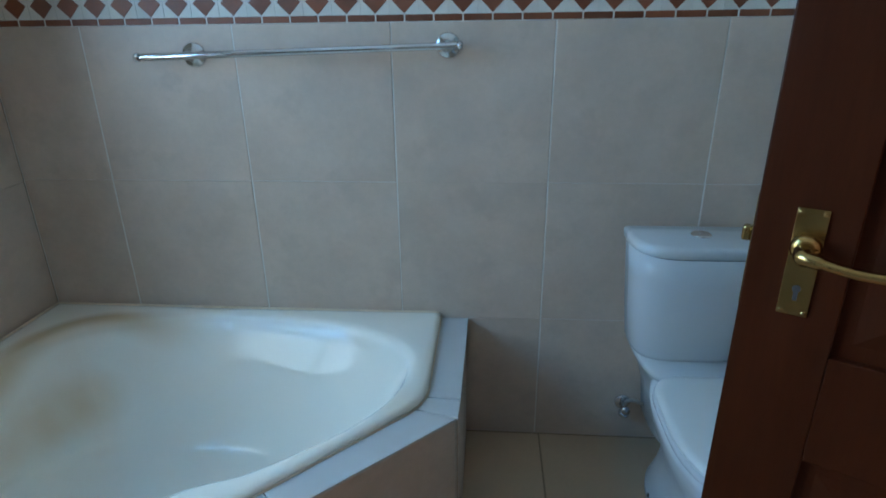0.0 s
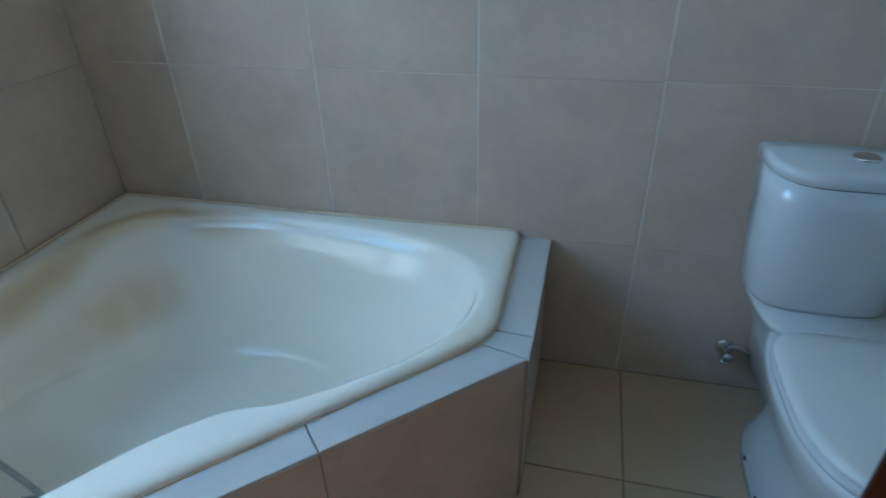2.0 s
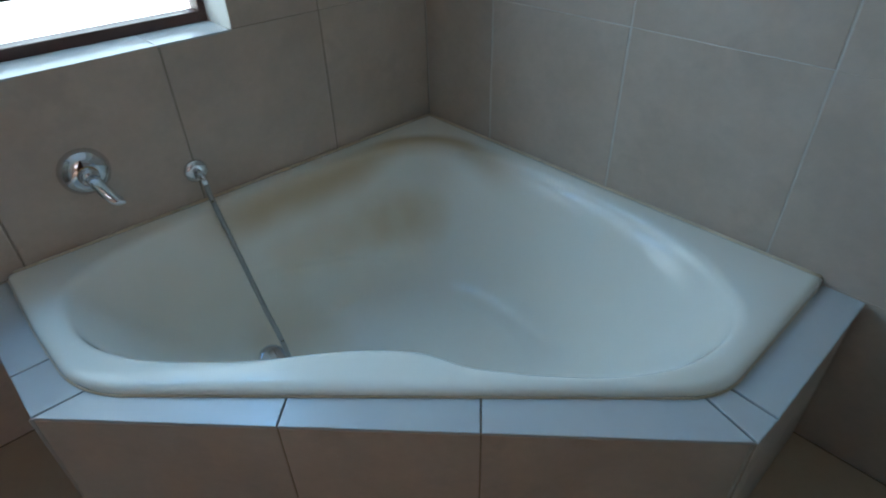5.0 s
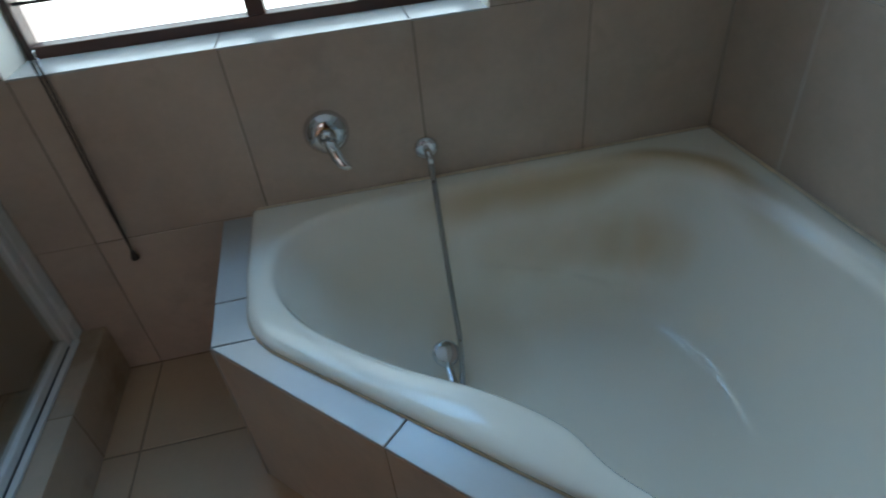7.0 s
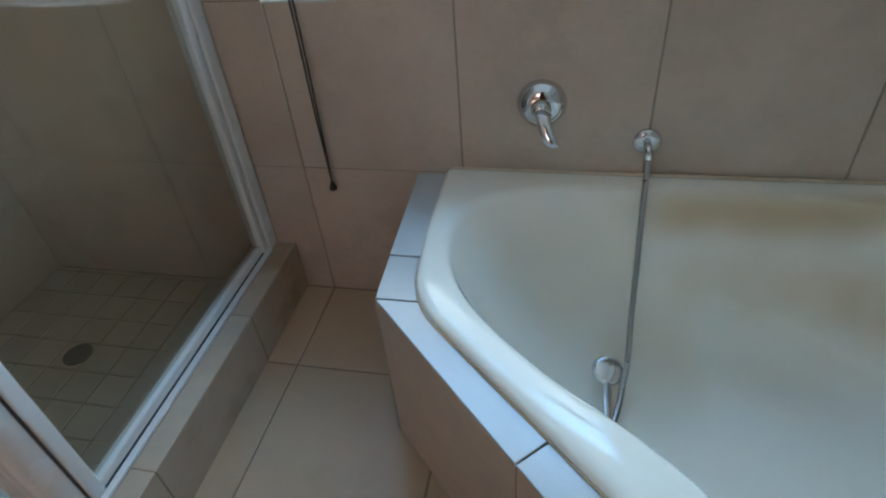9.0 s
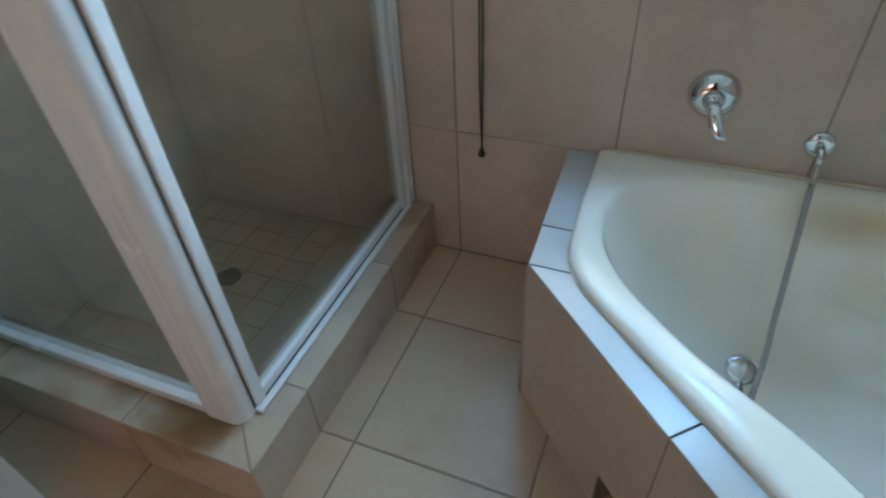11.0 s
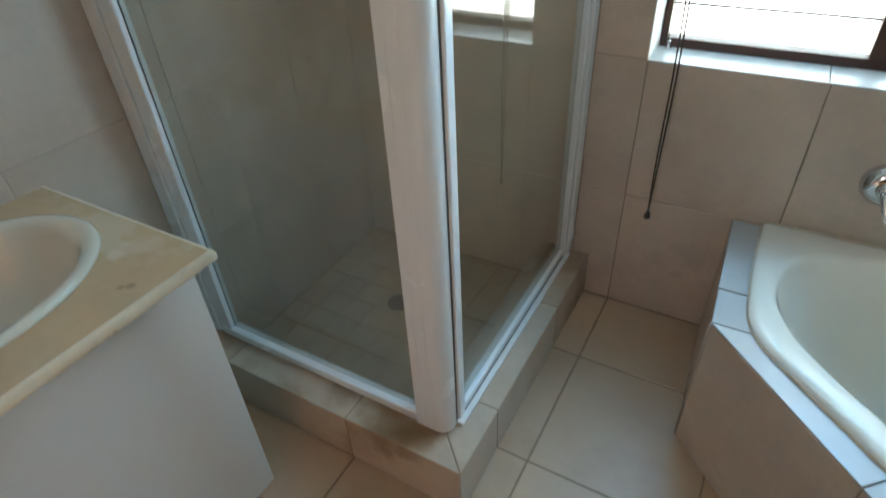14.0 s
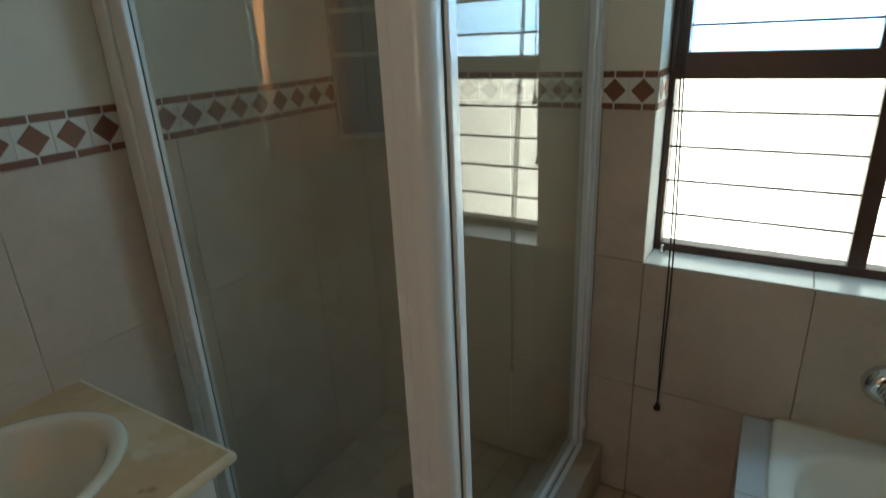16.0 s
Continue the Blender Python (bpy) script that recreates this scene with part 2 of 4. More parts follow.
IVORY = material("ivory_porcelain", (0.74, 0.68, 0.56), 0.12, spread=0.03, scale=4.0, coat=0.4, rough_spread=0.03, bump=0.005)
stained(MARBLE, [(-2.292, -1.288, 0.834, 0.008, 0.55), (-2.305, -1.30, 0.834, 0.006, 0.45)], (0.30, 0.19, 0.10), 30.0)
stained(MARBLE, [(-2.40, -1.238, 0.834, 0.014, 0.6), (-2.41, -1.215, 0.834, 0.010, 0.5)], (0.80, 0.68, 0.50), 30.0)
MARBLE_EDGE = material("pale_worn_marble_edge", (0.76, 0.62, 0.44), 0.3, spread=0.12, scale=14, bump=0.05)
SEALANT = material("brown_mouldy_sealant", (0.66, 0.52, 0.36), 0.5, spread=0.4, scale=9, bump=0.1, world_space=True)
SAND = material("dry_pale_ground", (0.80, 0.76, 0.68), 0.9, spread=0.2, scale=0.5, bump=0.3, bump_scale=8, world_space=True)
HALL_FLOOR = material("hall_wood_floor", (0.3, 0.2, 0.12), 0.4, spread=0.25, scale=4.0, bump=0.05, stretch=(1, 8, 1), world_space=True)
SHOWER_GLASS = glass("filmed_shower_glass", 0.13)
# soap film as above; its brown tint paints in the door's warm reflections
DOOR_GLASS = glass("filmed_reflection_tinted_glass", 0.075, (0.86, 0.82, 0.74), (0.46, 0.35, 0.24))
WINDOW_GLASS = glass("window_glass", 0.0, (0.98, 0.99, 1.0))
MIRROR = material("silvered_mirror", (0.92, 0.93, 0.92), 0.01, 1.0)

# ---- mesh helpers ----


def mesh_of(name, bm, mat, smooth=False):
    me = bpy.data.meshes.new(name)
    bmesh.ops.recalc_face_normals(bm, faces=bm.faces)
    bm.to_mesh(me)
    bm.free()
    me.materials.append(mat)
    if smooth:
        me.polygons.foreach_set("use_smooth", [True] * len(me.polygons))
    return me


def part(name, bm, mat, parent=None, label="", smooth=False):
    ob = new(name, mesh_of(name, bm, mat, smooth))
    if parent is not None:
        ob.parent = parent
    return tagged(ob, label)


def thing(name, at, label, category, group="", kind=""):
    e = new(name)
    e.location = at
    return tagged(e, label, category, group, kind)


def structure(name, bm, mat, label="", category=""):
    return tagged(part(name, bm, mat), label, category or name.split("_")[0], kind="structure")


def add_box(bm, a, b, bevel=0.0, segments=2):
    lo, hi = [min(p) for p in zip(a, b)], [max(p) for p in zip(a, b)]
    made = bmesh.ops.create_cube(bm, size=1)["verts"]
    for v in made:
        v.co = [lo[i] if v.co[i] < 0 else hi[i] for i in range(3)]
    if bevel:
        edges = list({e for v in made for e in v.link_edges})
        bmesh.ops.bevel(bm, geom=edges, offset=bevel, segments=segments, profile=0.5, affect="EDGES")
    return bm


def box(a, b, bevel=0.0, segments=2):
    return add_box(bmesh.new(), a, b, bevel, segments)


def add_loft(bm, rings, close_ends=True):
    """Skins closed rings of equally many points."""
    rows = [[bm.verts.new(p) for p in ring] for ring in rings]
    n = len(rows[0])
    for lo, hi in zip(rows, rows[1:]):
        for i in range(n):
            bm.faces.new((lo[i], lo[(i + 1) % n], hi[(i + 1) % n], hi[i]))
    if close_ends:
        bm.faces.new(rows[0][::-1])
        bm.faces.new(rows[-1])
    return bm


def add_tube(bm, points, radius, sides=10, ribs=0.0, taper=None):
    """A tube along a line of points."""
    pts = [Vector(p) for p in points]
    rings, prev = [], None
    for i, p in enumerate(pts):
        d = (pts[min(i + 1, len(pts) - 1)] - pts[max(i - 1, 0)]).normalized()
        side = prev - d * prev.dot(d) if prev else d.orthogonal()
        side.normalize()
        prev, up = side, d.cross(side)
        r = (taper[i] if taper else radius) * (1 + (ribs if i % 2 else 0))
        rings.append([p + (side * math.cos(2 * math.pi * k / sides) + up * math.sin(2 * math.pi * k / sides)) * r for k in range(sides)])
    return add_loft(bm, rings)


def smooth_line(points, steps=12):
    """Catmull-Rom through the points."""
    p = [Vector(points[0])] + [Vector(q) for q in points] + [Vector(points[-1])]
    out = []
    for i in range(1, len(p) - 2):
        for s in range(steps):
            t = s / steps
            out.append(0.5 * ((2 * p[i]) + (p[i + 1] - p[i - 1]) * t + (2 * p[i - 1] - 5 * p[i] + 4 * p[i + 1] - p[i + 2]) * t * t
                              + (3 * p[i] - p[i - 1] - 3 * p[i + 1] + p[i + 2]) * t ** 3))
    return out + [p[-2]]


def spun(profile, at=(0, 0, 0), axis=(0, 0, 1), sides=28, bm=None):
    """A turned shape: (radius, height) pairs round an axis."""
    bm = bm or bmesh.new()
    q = Vector((0, 0, 1)).rotation_difference(Vector(axis))
    rings = [[Vector(at) + q @ Vector((r * math.cos(2 * math.pi * k / sides), r * math.sin(2 * math.pi * k / sides), h)) for k in range(sides)] for r, h in profile]
    return add_loft(bm, rings)


def prism(outline, depth, chamfer=0.0015):
    """A flat piece: outline in x and y, its face at z = 0 with chamfered rim, its body below."""
    bm = bmesh.new()
    c = sum((Vector((x, y)) for x, y in outline), Vector((0, 0))) / len(outline)

    def inset(amount):
        out = []
        n = len(outline)
        area = sum(outline[i][0] * outline[(i + 1) % n][1] - outline[(i + 1) % n][0] * outline[i][1] for i in range(n))
        s = 1 if area > 0 else -1
        for i in range(n):
            a, b, d = Vector(outline[i - 1]), Vector(outline[i]), Vector(outline[(i + 1) % n])
            e1, e2 = (b - a).normalized(), (d - b).normalized()
            n1, n2 = Vector((-e1.y, e1.x)) * s, Vector((-e2.y, e2.x)) * s
            m = n1 + n2
            out.append(b + m * (amount / max(0.3, m.dot(n1))))
        return out

    add_loft(bm, [[(p[0], p[1], -depth) for p in outline], [(p[0], p[1], -chamfer) for p in outline], [(p.x, p.y, 0.0) for p in inset(chamfer)]])
    return bm


piece_meshes = {}


def piece(name, outline, depth, mat, parent, m, chamfer=0.0015):
    """One tile or strip; alike pieces share their mesh."""
    key = (name, tuple((round(x, 4), round(y, 4)) for x, y in outline), mat.name)
    if key not in piece_meshes:
        piece_meshes[key] = mesh_of(name, prism(outline, depth, chamfer), mat)
    ob = new(name, piece_meshes[key])
    ob.parent = parent
    ob.matrix_basis = m
    return ob


def rect(w, h):
    return [(-w / 2, -h / 2), (w / 2, -h / 2), (w / 2, h / 2), (-w / 2, h / 2)]


# turn of a piece's face: its own x, y, z axes in the room
FACE = {
    "floor": Matrix.Identity(3),
    "east": Matrix(((0, 0, -1), (-1, 0, 0), (0, 1, 0))),    # looks to -x
    "west": Matrix(((0, 0, 1), (1, 0, 0), (0, 1, 0))),       # looks to +x
    "north": Matrix(((1, 0, 0), (0, 0, -1), (0, 1, 0))),     # looks to -y
    "south": Matrix(((-1, 0, 0), (0, 0, 1), (0, 1, 0))),     # looks to +y
}


def facing(way, x, y, z):
    m = FACE[way].to_4x4()
    m.translation = (x, y, z)
    return m


# ---- plan ----
W, S, H = -2.786, -2.50, 2.45          # west and south walls, ceiling
ROW = 0.449                            # height of a tile course
BORDER = 1.344                         # foot of the terracotta border
BORDER_H = 0.108
GAP, GAP_H = 0.0035, 0.0012             # width of a joint
T = 0.0015                             # depth of a joint
WIN_X0, WIN_X1, SILL, WIN_TOP = -1.739, -0.656, 0.889, 2.08
DOOR_X0, DOOR_X1, DOOR_H = -2.10, -1.31, 2.05

# ---- structure ----
floor = structure("floor", box((W - 0.2, S - 0.15, -0.2), (0.2, 0.2, -T)), GROUT_DARK, "cream ceramic tiled bathroom floor with brown stained joints")
ceiling = structure("ceiling", box((W - 0.2, S - 0.15, H), (0.2, 0.2, H + 0.15)), CEILING_PAINT, "plain white painted bathroom ceiling")
wall_east = structure("wall_east", box((T, S - 0.15, 0), (0.2, 0.2, BORDER + BORDER_H)), GROUT_LIGHT, "beige tiled wall with terracotta diamond border", "wall")
structure("wall_east_upper", box((0.001, S - 0.15, BORDER + BORDER_H), (0.2, 0.2, H)), PAINT, "cream painted plaster above the tiled border", "wall")
wall_west = structure("wall_west", box((W - 0.2, S - 0.15, 0), (W - T, 0.2, BORDER + BORDER_H)), GROUT_TILE, "beige tiled wall with terracotta diamond border", "wall")
structure("wall_west_upper", box((W - 0.2, S - 0.15, BORDER + BORDER_H), (W - 0.001, 0.2, H)), PAINT, "cream painted plaster above the tiled border", "wall")
bm = bmesh.new()
add_box(bm, (-1.89, T, 0), (T, 0.2, SILL - 0.006))
add_box(bm, (-1.89, T, SILL - 0.006), (WIN_X0 - 0.002, 0.2, BORDER + BORDER_H))
add_box(bm, (WIN_X1 + 0.002, T, SILL - 0.006), (T, 0.2, BORDER + BORDER_H))
shower_wall = structure("wall_north_shower", box((W - T, T, 0), (-1.89, 0.2, BORDER + BORDER_H)), GROUT_TILE, "beige tiled shower wall with pale joints", "wall")
wall_north = structure("wall_north", bm, GROUT_WARM, "beige tiled wall with window above the bath", "wall")
bm = bmesh.new()
add_box(bm, (W - 0.001, 0.001, BORDER + BORDER_H), (WIN_X0, 0.2, H))
add_box(bm, (WIN_X1, 0.001, BORDER + BORDER_H), (0.001, 0.2, H))
add_box(bm, (WIN_X0, 0.001, WIN_TOP), (WIN_X1, 0.2, H))
structure("wall_north_upper", bm, PAINT, "cream painted plaster round the window head", "wall")
bm = bmesh.new()
add_box(bm, (WIN_X0 - 0.002, 0.001, SILL - 0.004), (WIN_X0, 0.2, BORDER + BORDER_H - 0.001))
add_box(bm, (WIN_X1, 0.001, SILL - 0.004), (WIN_X1 + 0.002, 0.2, BORDER + BORDER_H - 0.001))
structure("trim", bm, CEILING_PAINT, "white painted window reveals", "trim")
bm = bmesh.new()
add_box(bm, (W - 0.001, S - 0.15, 0), (DOOR_X0 - 0.03, S, H))
add_box(bm, (DOOR_X1 + 0.03, S - 0.15, 0), (0.001, S, H))
add_box(bm, (DOOR_X0 - 0.03, S - 0.15, DOOR_H + 0.03), (DOOR_X1 + 0.03, S, H))
wall_south = structure("wall_south", bm, PAINT, "cream painted wall with the bathroom doorway", "wall")
bm = bmesh.new()
add_box(bm, (DOOR_X0 - 0.03, S - 0.16, 0), (DOOR_X0, S + 0.01, DOOR_H), 0.004)
add_box(bm, (DOOR_X1, S - 0.16, 0), (DOOR_X1 + 0.03, S + 0.01, DOOR_H), 0.004)
add_box(bm, (DOOR_X0 - 0.03, S - 0.16, DOOR_H), (DOOR_X1 + 0.03, S + 0.01, DOOR_H + 0.03), 0.004)
structure("door_frame", bm, MAHOGANY, "dark red mahogany door frame", "door frame")

# the plain hall behind the doorway, with unseen openings added for the fill lamps
structure("hall_floor", box((-4.2, -4.4, -0.2), (0.2, S - 0.15, -0.004)), HALL_FLOOR, "plain brown wooden hall floor", "floor")
structure("hall_ceiling", box((-4.2, -4.4, H), (0.2, S - 0.15, H + 0.15)), CEILING_PAINT, "plain white hall ceiling", "ceiling")
bm = bmesh.new()
add_box(bm, (-4.2, -4.55, -0.2), (0.2, -4.4, 1.0))
add_box(bm, (-4.2, -4.55, 2.15), (0.2, -4.4, H))
add_box(bm, (-4.2, -4.55, 1.0), (-2.32, -4.4, 2.15))
add_box(bm, (-1.18, -4.55, 1.0), (0.2, -4.4, 2.15))
structure("hall_wall_south", bm, PAINT, "plain cream hall wall with an opening", "wall")
structure("hall_wall_west", box((-4.35, -4.55, -0.2), (-4.2, S - 0.15, H)), PAINT, "plain cream hall wall", "wall")
structure("hall_wall_north", box((-4.35, S - 0.15, -0.2), (W - 0.2, S, H)), PAINT, "plain cream hall wall", "wall")
bm = bmesh.new()
add_box(bm, (0.02, -4.4, -0.2), (0.2, S - 0.15, 1.0))
add_box(bm, (0.02, -4.4, 2.15), (0.2, S - 0.15, H))
add_box(bm, (0.02, -4.4, 1.0), (0.2, -3.95, 2.15))
add_box(bm, (0.02, -2.85, 1.0), (0.2, S - 0.15, 2.15))
structure("hall_wall_east", bm, PAINT, "plain cream hall wall with an opening", "wall")
structure("ground", box((-300, -300, -0.4), (300, 300, -0.3)), SAND, "dry pale open ground outside the house", "ground")

# ---- window ----
FY = 0.135                              # room face of the window frame
window = thing("window_1", (-1.2, FY, SILL), "dark brown wooden window with thin horizontal bars", "window", kind="structure")


def at(parent, a, b, bevel=0.003):
    o = parent.location
    return box([p - q for p, q in zip(a, o)], [p - q for p, q in zip(b, o)], bevel)


TR0, TR1, MX0, MX1 = 1.418, 1.492, -1.222, -1.178
for x0, x1 in ((WIN_X0, WIN_X0 + 0.020), (WIN_X1 - 0.020, WIN_X1)):
    part("window_frame", at(window, (x0, FY, SILL - 0.004), (x1, FY + 0.055, WIN_TOP)), WINDOW_WOOD, window)
part("window_frame", at(window, (WIN_X0 + 0.020, FY, SILL - 0.004), (WIN_X1 - 0.020, FY + 0.055, SILL + 0.026)), WINDOW_WOOD, window)
part("window_frame", at(window, (WIN_X0 + 0.020, FY, WIN_TOP - 0.04), (WIN_X1 - 0.020, FY + 0.055, WIN_TOP)), WINDOW_WOOD, window)
part("mullion", at(window, (MX0, FY + 0.001, SILL + 0.026), (MX1, FY + 0.055, WIN_TOP - 0.04)), WINDOW_WOOD, window)
for x0, x1 in ((WIN_X0 + 0.020, MX0), (MX1, WIN_X1 - 0.020)):
    part("transom", at(window, (x0, FY - 0.012, TR0), (x1, FY + 0.055, TR1)), WINDOW_WOOD, window)
    part("sash", at(window, (x0, FY - 0.012, TR1), (x0 + 0.03, FY + 0.045, WIN_TOP - 0.04)), WINDOW_WOOD, window)
    part("sash", at(window, (x1 - 0.03, FY - 0.012, TR1), (x1, FY + 0.045, WIN_TOP - 0.04)), WINDOW_WOOD, window)
    part("sash", at(window, (x0 + 0.03, FY - 0.012, WIN_TOP - 0.07), (x1 - 0.03, FY + 0.045, WIN_TOP - 0.04)), WINDOW_WOOD, window)
    for z0, z1, side in ((SILL + 0.026, TR0, 0.0), (TR1, WIN_TOP - 0.07, 0.03)):
        pane = part("pane", at(window, (x0 + side, FY + 0.028, z0), (x1 - side, FY + 0.032, z1), 0), WINDOW_GLASS, window)
        pane.visible_shadow = False
    for z in (1.007, 1.114, 1.219, 1.325, 1.562, 1.668, 1.774, 1.88):
        side = 0.03 if z > TR1 else 0.0
        part("burglar_bar", add_tube(bmesh.new(), [Vector((x0 + side, FY + 0.02, z)) - window.location, Vector((x1 - side, FY + 0.02, z)) - window.location], 0.0040, 8), BAR_IRON, window, smooth=True)
stay = thing("window_stay_peg", (-1.708, 0.112, SILL), "small chrome casement stay peg on the sill", "window peg")
part("peg", spun([(0.009, 0), (0.009, 0.004), (0.004, 0.006), (0.004, 0.018), (0.006, 0.022), (0.002, 0.026)]), CHROME, stay, smooth=True)

# ---- bath ----
LEDGE, RIM = 0.447, 0.468
P0, P1 = Vector((-1.393, -0.487)), Vector((-0.514, -1.395))
D = (P1 - P0).normalized()
NRM = Vector((-D.y, D.x))               # towards the bath
DIAG = (P1 - P0).length
NOTCH0, NOTCH1, NOTCH_H = 0.325, 0.77, 0.125
surround = thing("bath_surround", (-0.95, -0.95, 0), "beige tiled corner bath surround with a toe recess", "bath surround")


def diag(s, off, z):
    p = P0 + D * s + NRM * off
    return Vector((p.x, p.y, z)) - surround.location


def block(s0, s1, z0, z1):
    return add_loft(bmesh.new(), [[diag(s0, T, z), diag(s1, T, z), diag(s1, 0.06, z), diag(s0, 0.06, z)] for z in (z0, z1)])


core = LEDGE - 0.008
PN = Vector((-1.411, -0.001))
part("masonry", add_loft(bmesh.new(), [[Vector((x, y, z)) - surround.location for x, y in ((P0.x + T, P0.y), (P0.x + 0.06, P0.y), (PN.x + 0.06, PN.y), (PN.x + T, PN.y))] for z in (0, core)]), GROUT_DARK, surround)
part("masonry", at(surround, (P1.x, P1.y + T - 0.004, 0), (-0.001, P1.y + 0.06, core), 0), GROUT_DARK, surround)
part("masonry", block(0.0, NOTCH0, 0, core), GROUT_DARK, surround)
part("masonry", block(NOTCH0, NOTCH1, NOTCH_H, core), GROUT_DARK, surround)
part("masonry", block(NOTCH1, DIAG, 0, core), GROUT_DARK, surround)


# the bath's outer and inner edges
C = Vector((-0.60, -0.585))
outer_line = [(0, 0), (-1.0, 0.0), (-1.332, 0.0)] + [(-1.332, -0.25)]
for k in range(9):                      # west shoulder
    a = math.radians(180 + 45.6 * k / 8)
    outer_line.append((-1.094 + 0.23 * math.cos(a), -0.385 + 0.23 * math.sin(a)))
for k in range(9):                      # south-east shoulder
    a = math.radians(225.6 + 44.4 * k / 8)
    outer_line.append((-0.40 + 0.16 * math.cos(a), -1.157 + 0.16 * math.sin(a)))
outer_line += [(-0.2, -1.317), (0, -1.317)]
inner_line = [(-0.66, -0.075), (-0.34, -0.088), (-0.17, -0.165), (-0.10, -0.33), (-0.058, -0.62), (-0.085, -0.92), (-0.145, -1.11), (-0.26, -1.235), (-0.43, -1.235),
              (-0.59, -1.135), (-0.735, -0.965), (-0.79, -0.85), (-0.89, -0.75), (-1.055, -0.63), (-1.205, -0.475), (-1.265, -0.32), (-1.23, -0.17), (-1.09, -0.095), (-0.88, -0.073)]
loop = smooth_line(inner_line[-1:] + inner_line + inner_line[:2], 10)


def reach(line, a):
    """How far the closed line lies from the bath's middle in the direction a."""
    d, best = Vector((math.cos(a), math.sin(a))), 0.0
    for i in range(len(line)):
        p, q = Vector(line[i][:2]) - C, Vector(line[(i + 1) % len(line)][:2]) - C
        e = q - p
        den = d.x * e.y - d.y * e.x
        if abs(den) > 1e-9:
            r, u = (p.x * e.y - p.y * e.x) / den, (p.x * d.y - p.y * d.x) / den
            if r > 0 and -1e-6 <= u <= 1 + 1e-6:
                best = max(best, r)
    return best


inner_open = [(p[0], p[1]) for p in loop[10:10 * (len(inner_line) + 1)]]
angles = sorted([2 * math.pi * k / 180 for k in range(180)] + [math.atan2(y - C.y, x - C.x) % (2 * math.pi) for x, y in ((0, 0), (-1.332, 0), (0, -1.317))])
bath = thing("corner_bath", (C.x, C.y, 0), "ivory acrylic corner bath with rusty water stains", "bathtub")
rings = []
spans = [(reach(outer_line, a), reach(inner_open, a)) for a in angles]


def ring(fn):
    out = []
    for a, (ro, ri) in zip(angles, spans):
        r, z = fn(a, ro, min(ri, ro - 0.036))
        out.append((r * math.cos(a), r * math.sin(a), z))
    rings.append(out)


for inset, z in ((0.006, 0.4485), (0.001, 0.450), (0.0, 0.454), (0.0025, 0.459), (0.008, 0.4635), (0.017, 0.4668), (0.028, RIM)):
    ring(lambda a, ro, ri: (ro - inset, z))
for share, drop in ((1.0, 0.0), (0.66, 0.0022), (0.36, 0.0065), (0.14, 0.0125), (0.0, 0.020)):      # rolled inner edge
    ring(lambda a, ro, ri: (ri + share * max(0.003, min(0.030, ro - ri - 0.032)), RIM - drop))


CREASE = ((35, 0.142), (60, 0.158), (80, 0.205), (114, 0.268), (135, 0.29))


def crease(a):
    """Height of the foot of the moulded backrest, and how strongly it shows, in the direction a."""
    deg = math.degrees(a)
    if not CREASE[0][0] < deg < CREASE[-1][0]:
        return 0.2, 0.0
    for (a0, z0), (a1, z1) in zip(CREASE, CREASE[1:]):
        if a0 <= deg <= a1:
            return z0 + (z1 - z0) * (deg - a0) / (a1 - a0), min(1.0, (deg - CREASE[0][0]) / 25, (CREASE[-1][0] - deg) / 25)


def ease(x):
    x = max(0.0, min(1.0, x))
    return x * x * (3 - 2 * x)


SLOPE = ((0.0, 0.0), (0.06, 0.06), (0.2, 0.26), (0.5, 0.70), (0.62, 0.86), (0.72, 0.945), (0.85, 0.985), (1.0, 1.0))


def shoulder(f):
    """The backrest side: a rolled shoulder, a steep straight wall, a tight cove and a flat floor."""
    for k in range(len(SLOPE) - 1):
        (x0, y0), (x1, y1) = SLOPE[k:k + 2]
        if x0 <= f <= x1:
            m0, m1 = (((SLOPE[min(i + 1, len(SLOPE) - 1)][1] - SLOPE[max(i - 1, 0)][1]) / (SLOPE[min(i + 1, len(SLOPE) - 1)][0] - SLOPE[max(i - 1, 0)][0])) * (x1 - x0) for i in (k, k + 1))
            t = (f - x0) / (x1 - x0)
            return (2 * t ** 3 - 3 * t * t + 1) * y0 + (t ** 3 - 2 * t * t + t) * m0 + (3 * t * t - 2 * t ** 3) * y1 + (t ** 3 - t * t) * m1


def bowl(f):
    def at_angle(a, ro, ri):
        back = ease((110 - abs(math.degrees((a - 0.61 + math.pi) % (2 * math.pi) - math.pi))) / 30)
        z = RIM - 0.022 - 0.362 * (back * shoulder(f) + (1 - back) * (1 - (1 - f) ** 1.9))
        floor_r = ((0.5 * ri) ** -6 + 0.285 ** -6) ** (-1 / 6)
        foot, share = crease(a)
        bulge = 0.012 * share * ease((z - foot + 0.008) / 0.022) * (1 - ease((z - foot) / 0.15))
        return ri + f * (floor_r - ri) - bulge, z
    ring(at_angle)


for k in range(1, 57):
    bowl(k / 56)
for k, dz in ((0.75, 0.004), (0.4, 0.008), (0.1, 0.010)):
    ring(lambda a, ro, ri: (((0.5 * ri) ** -6 + 0.285 ** -6) ** (-1 / 6) * k, RIM - 0.384 - dz))
bm = add_loft(bmesh.new(), rings, False)
bm.faces.new(list(bm.verts)[-len(angles):])
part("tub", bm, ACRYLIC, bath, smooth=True)

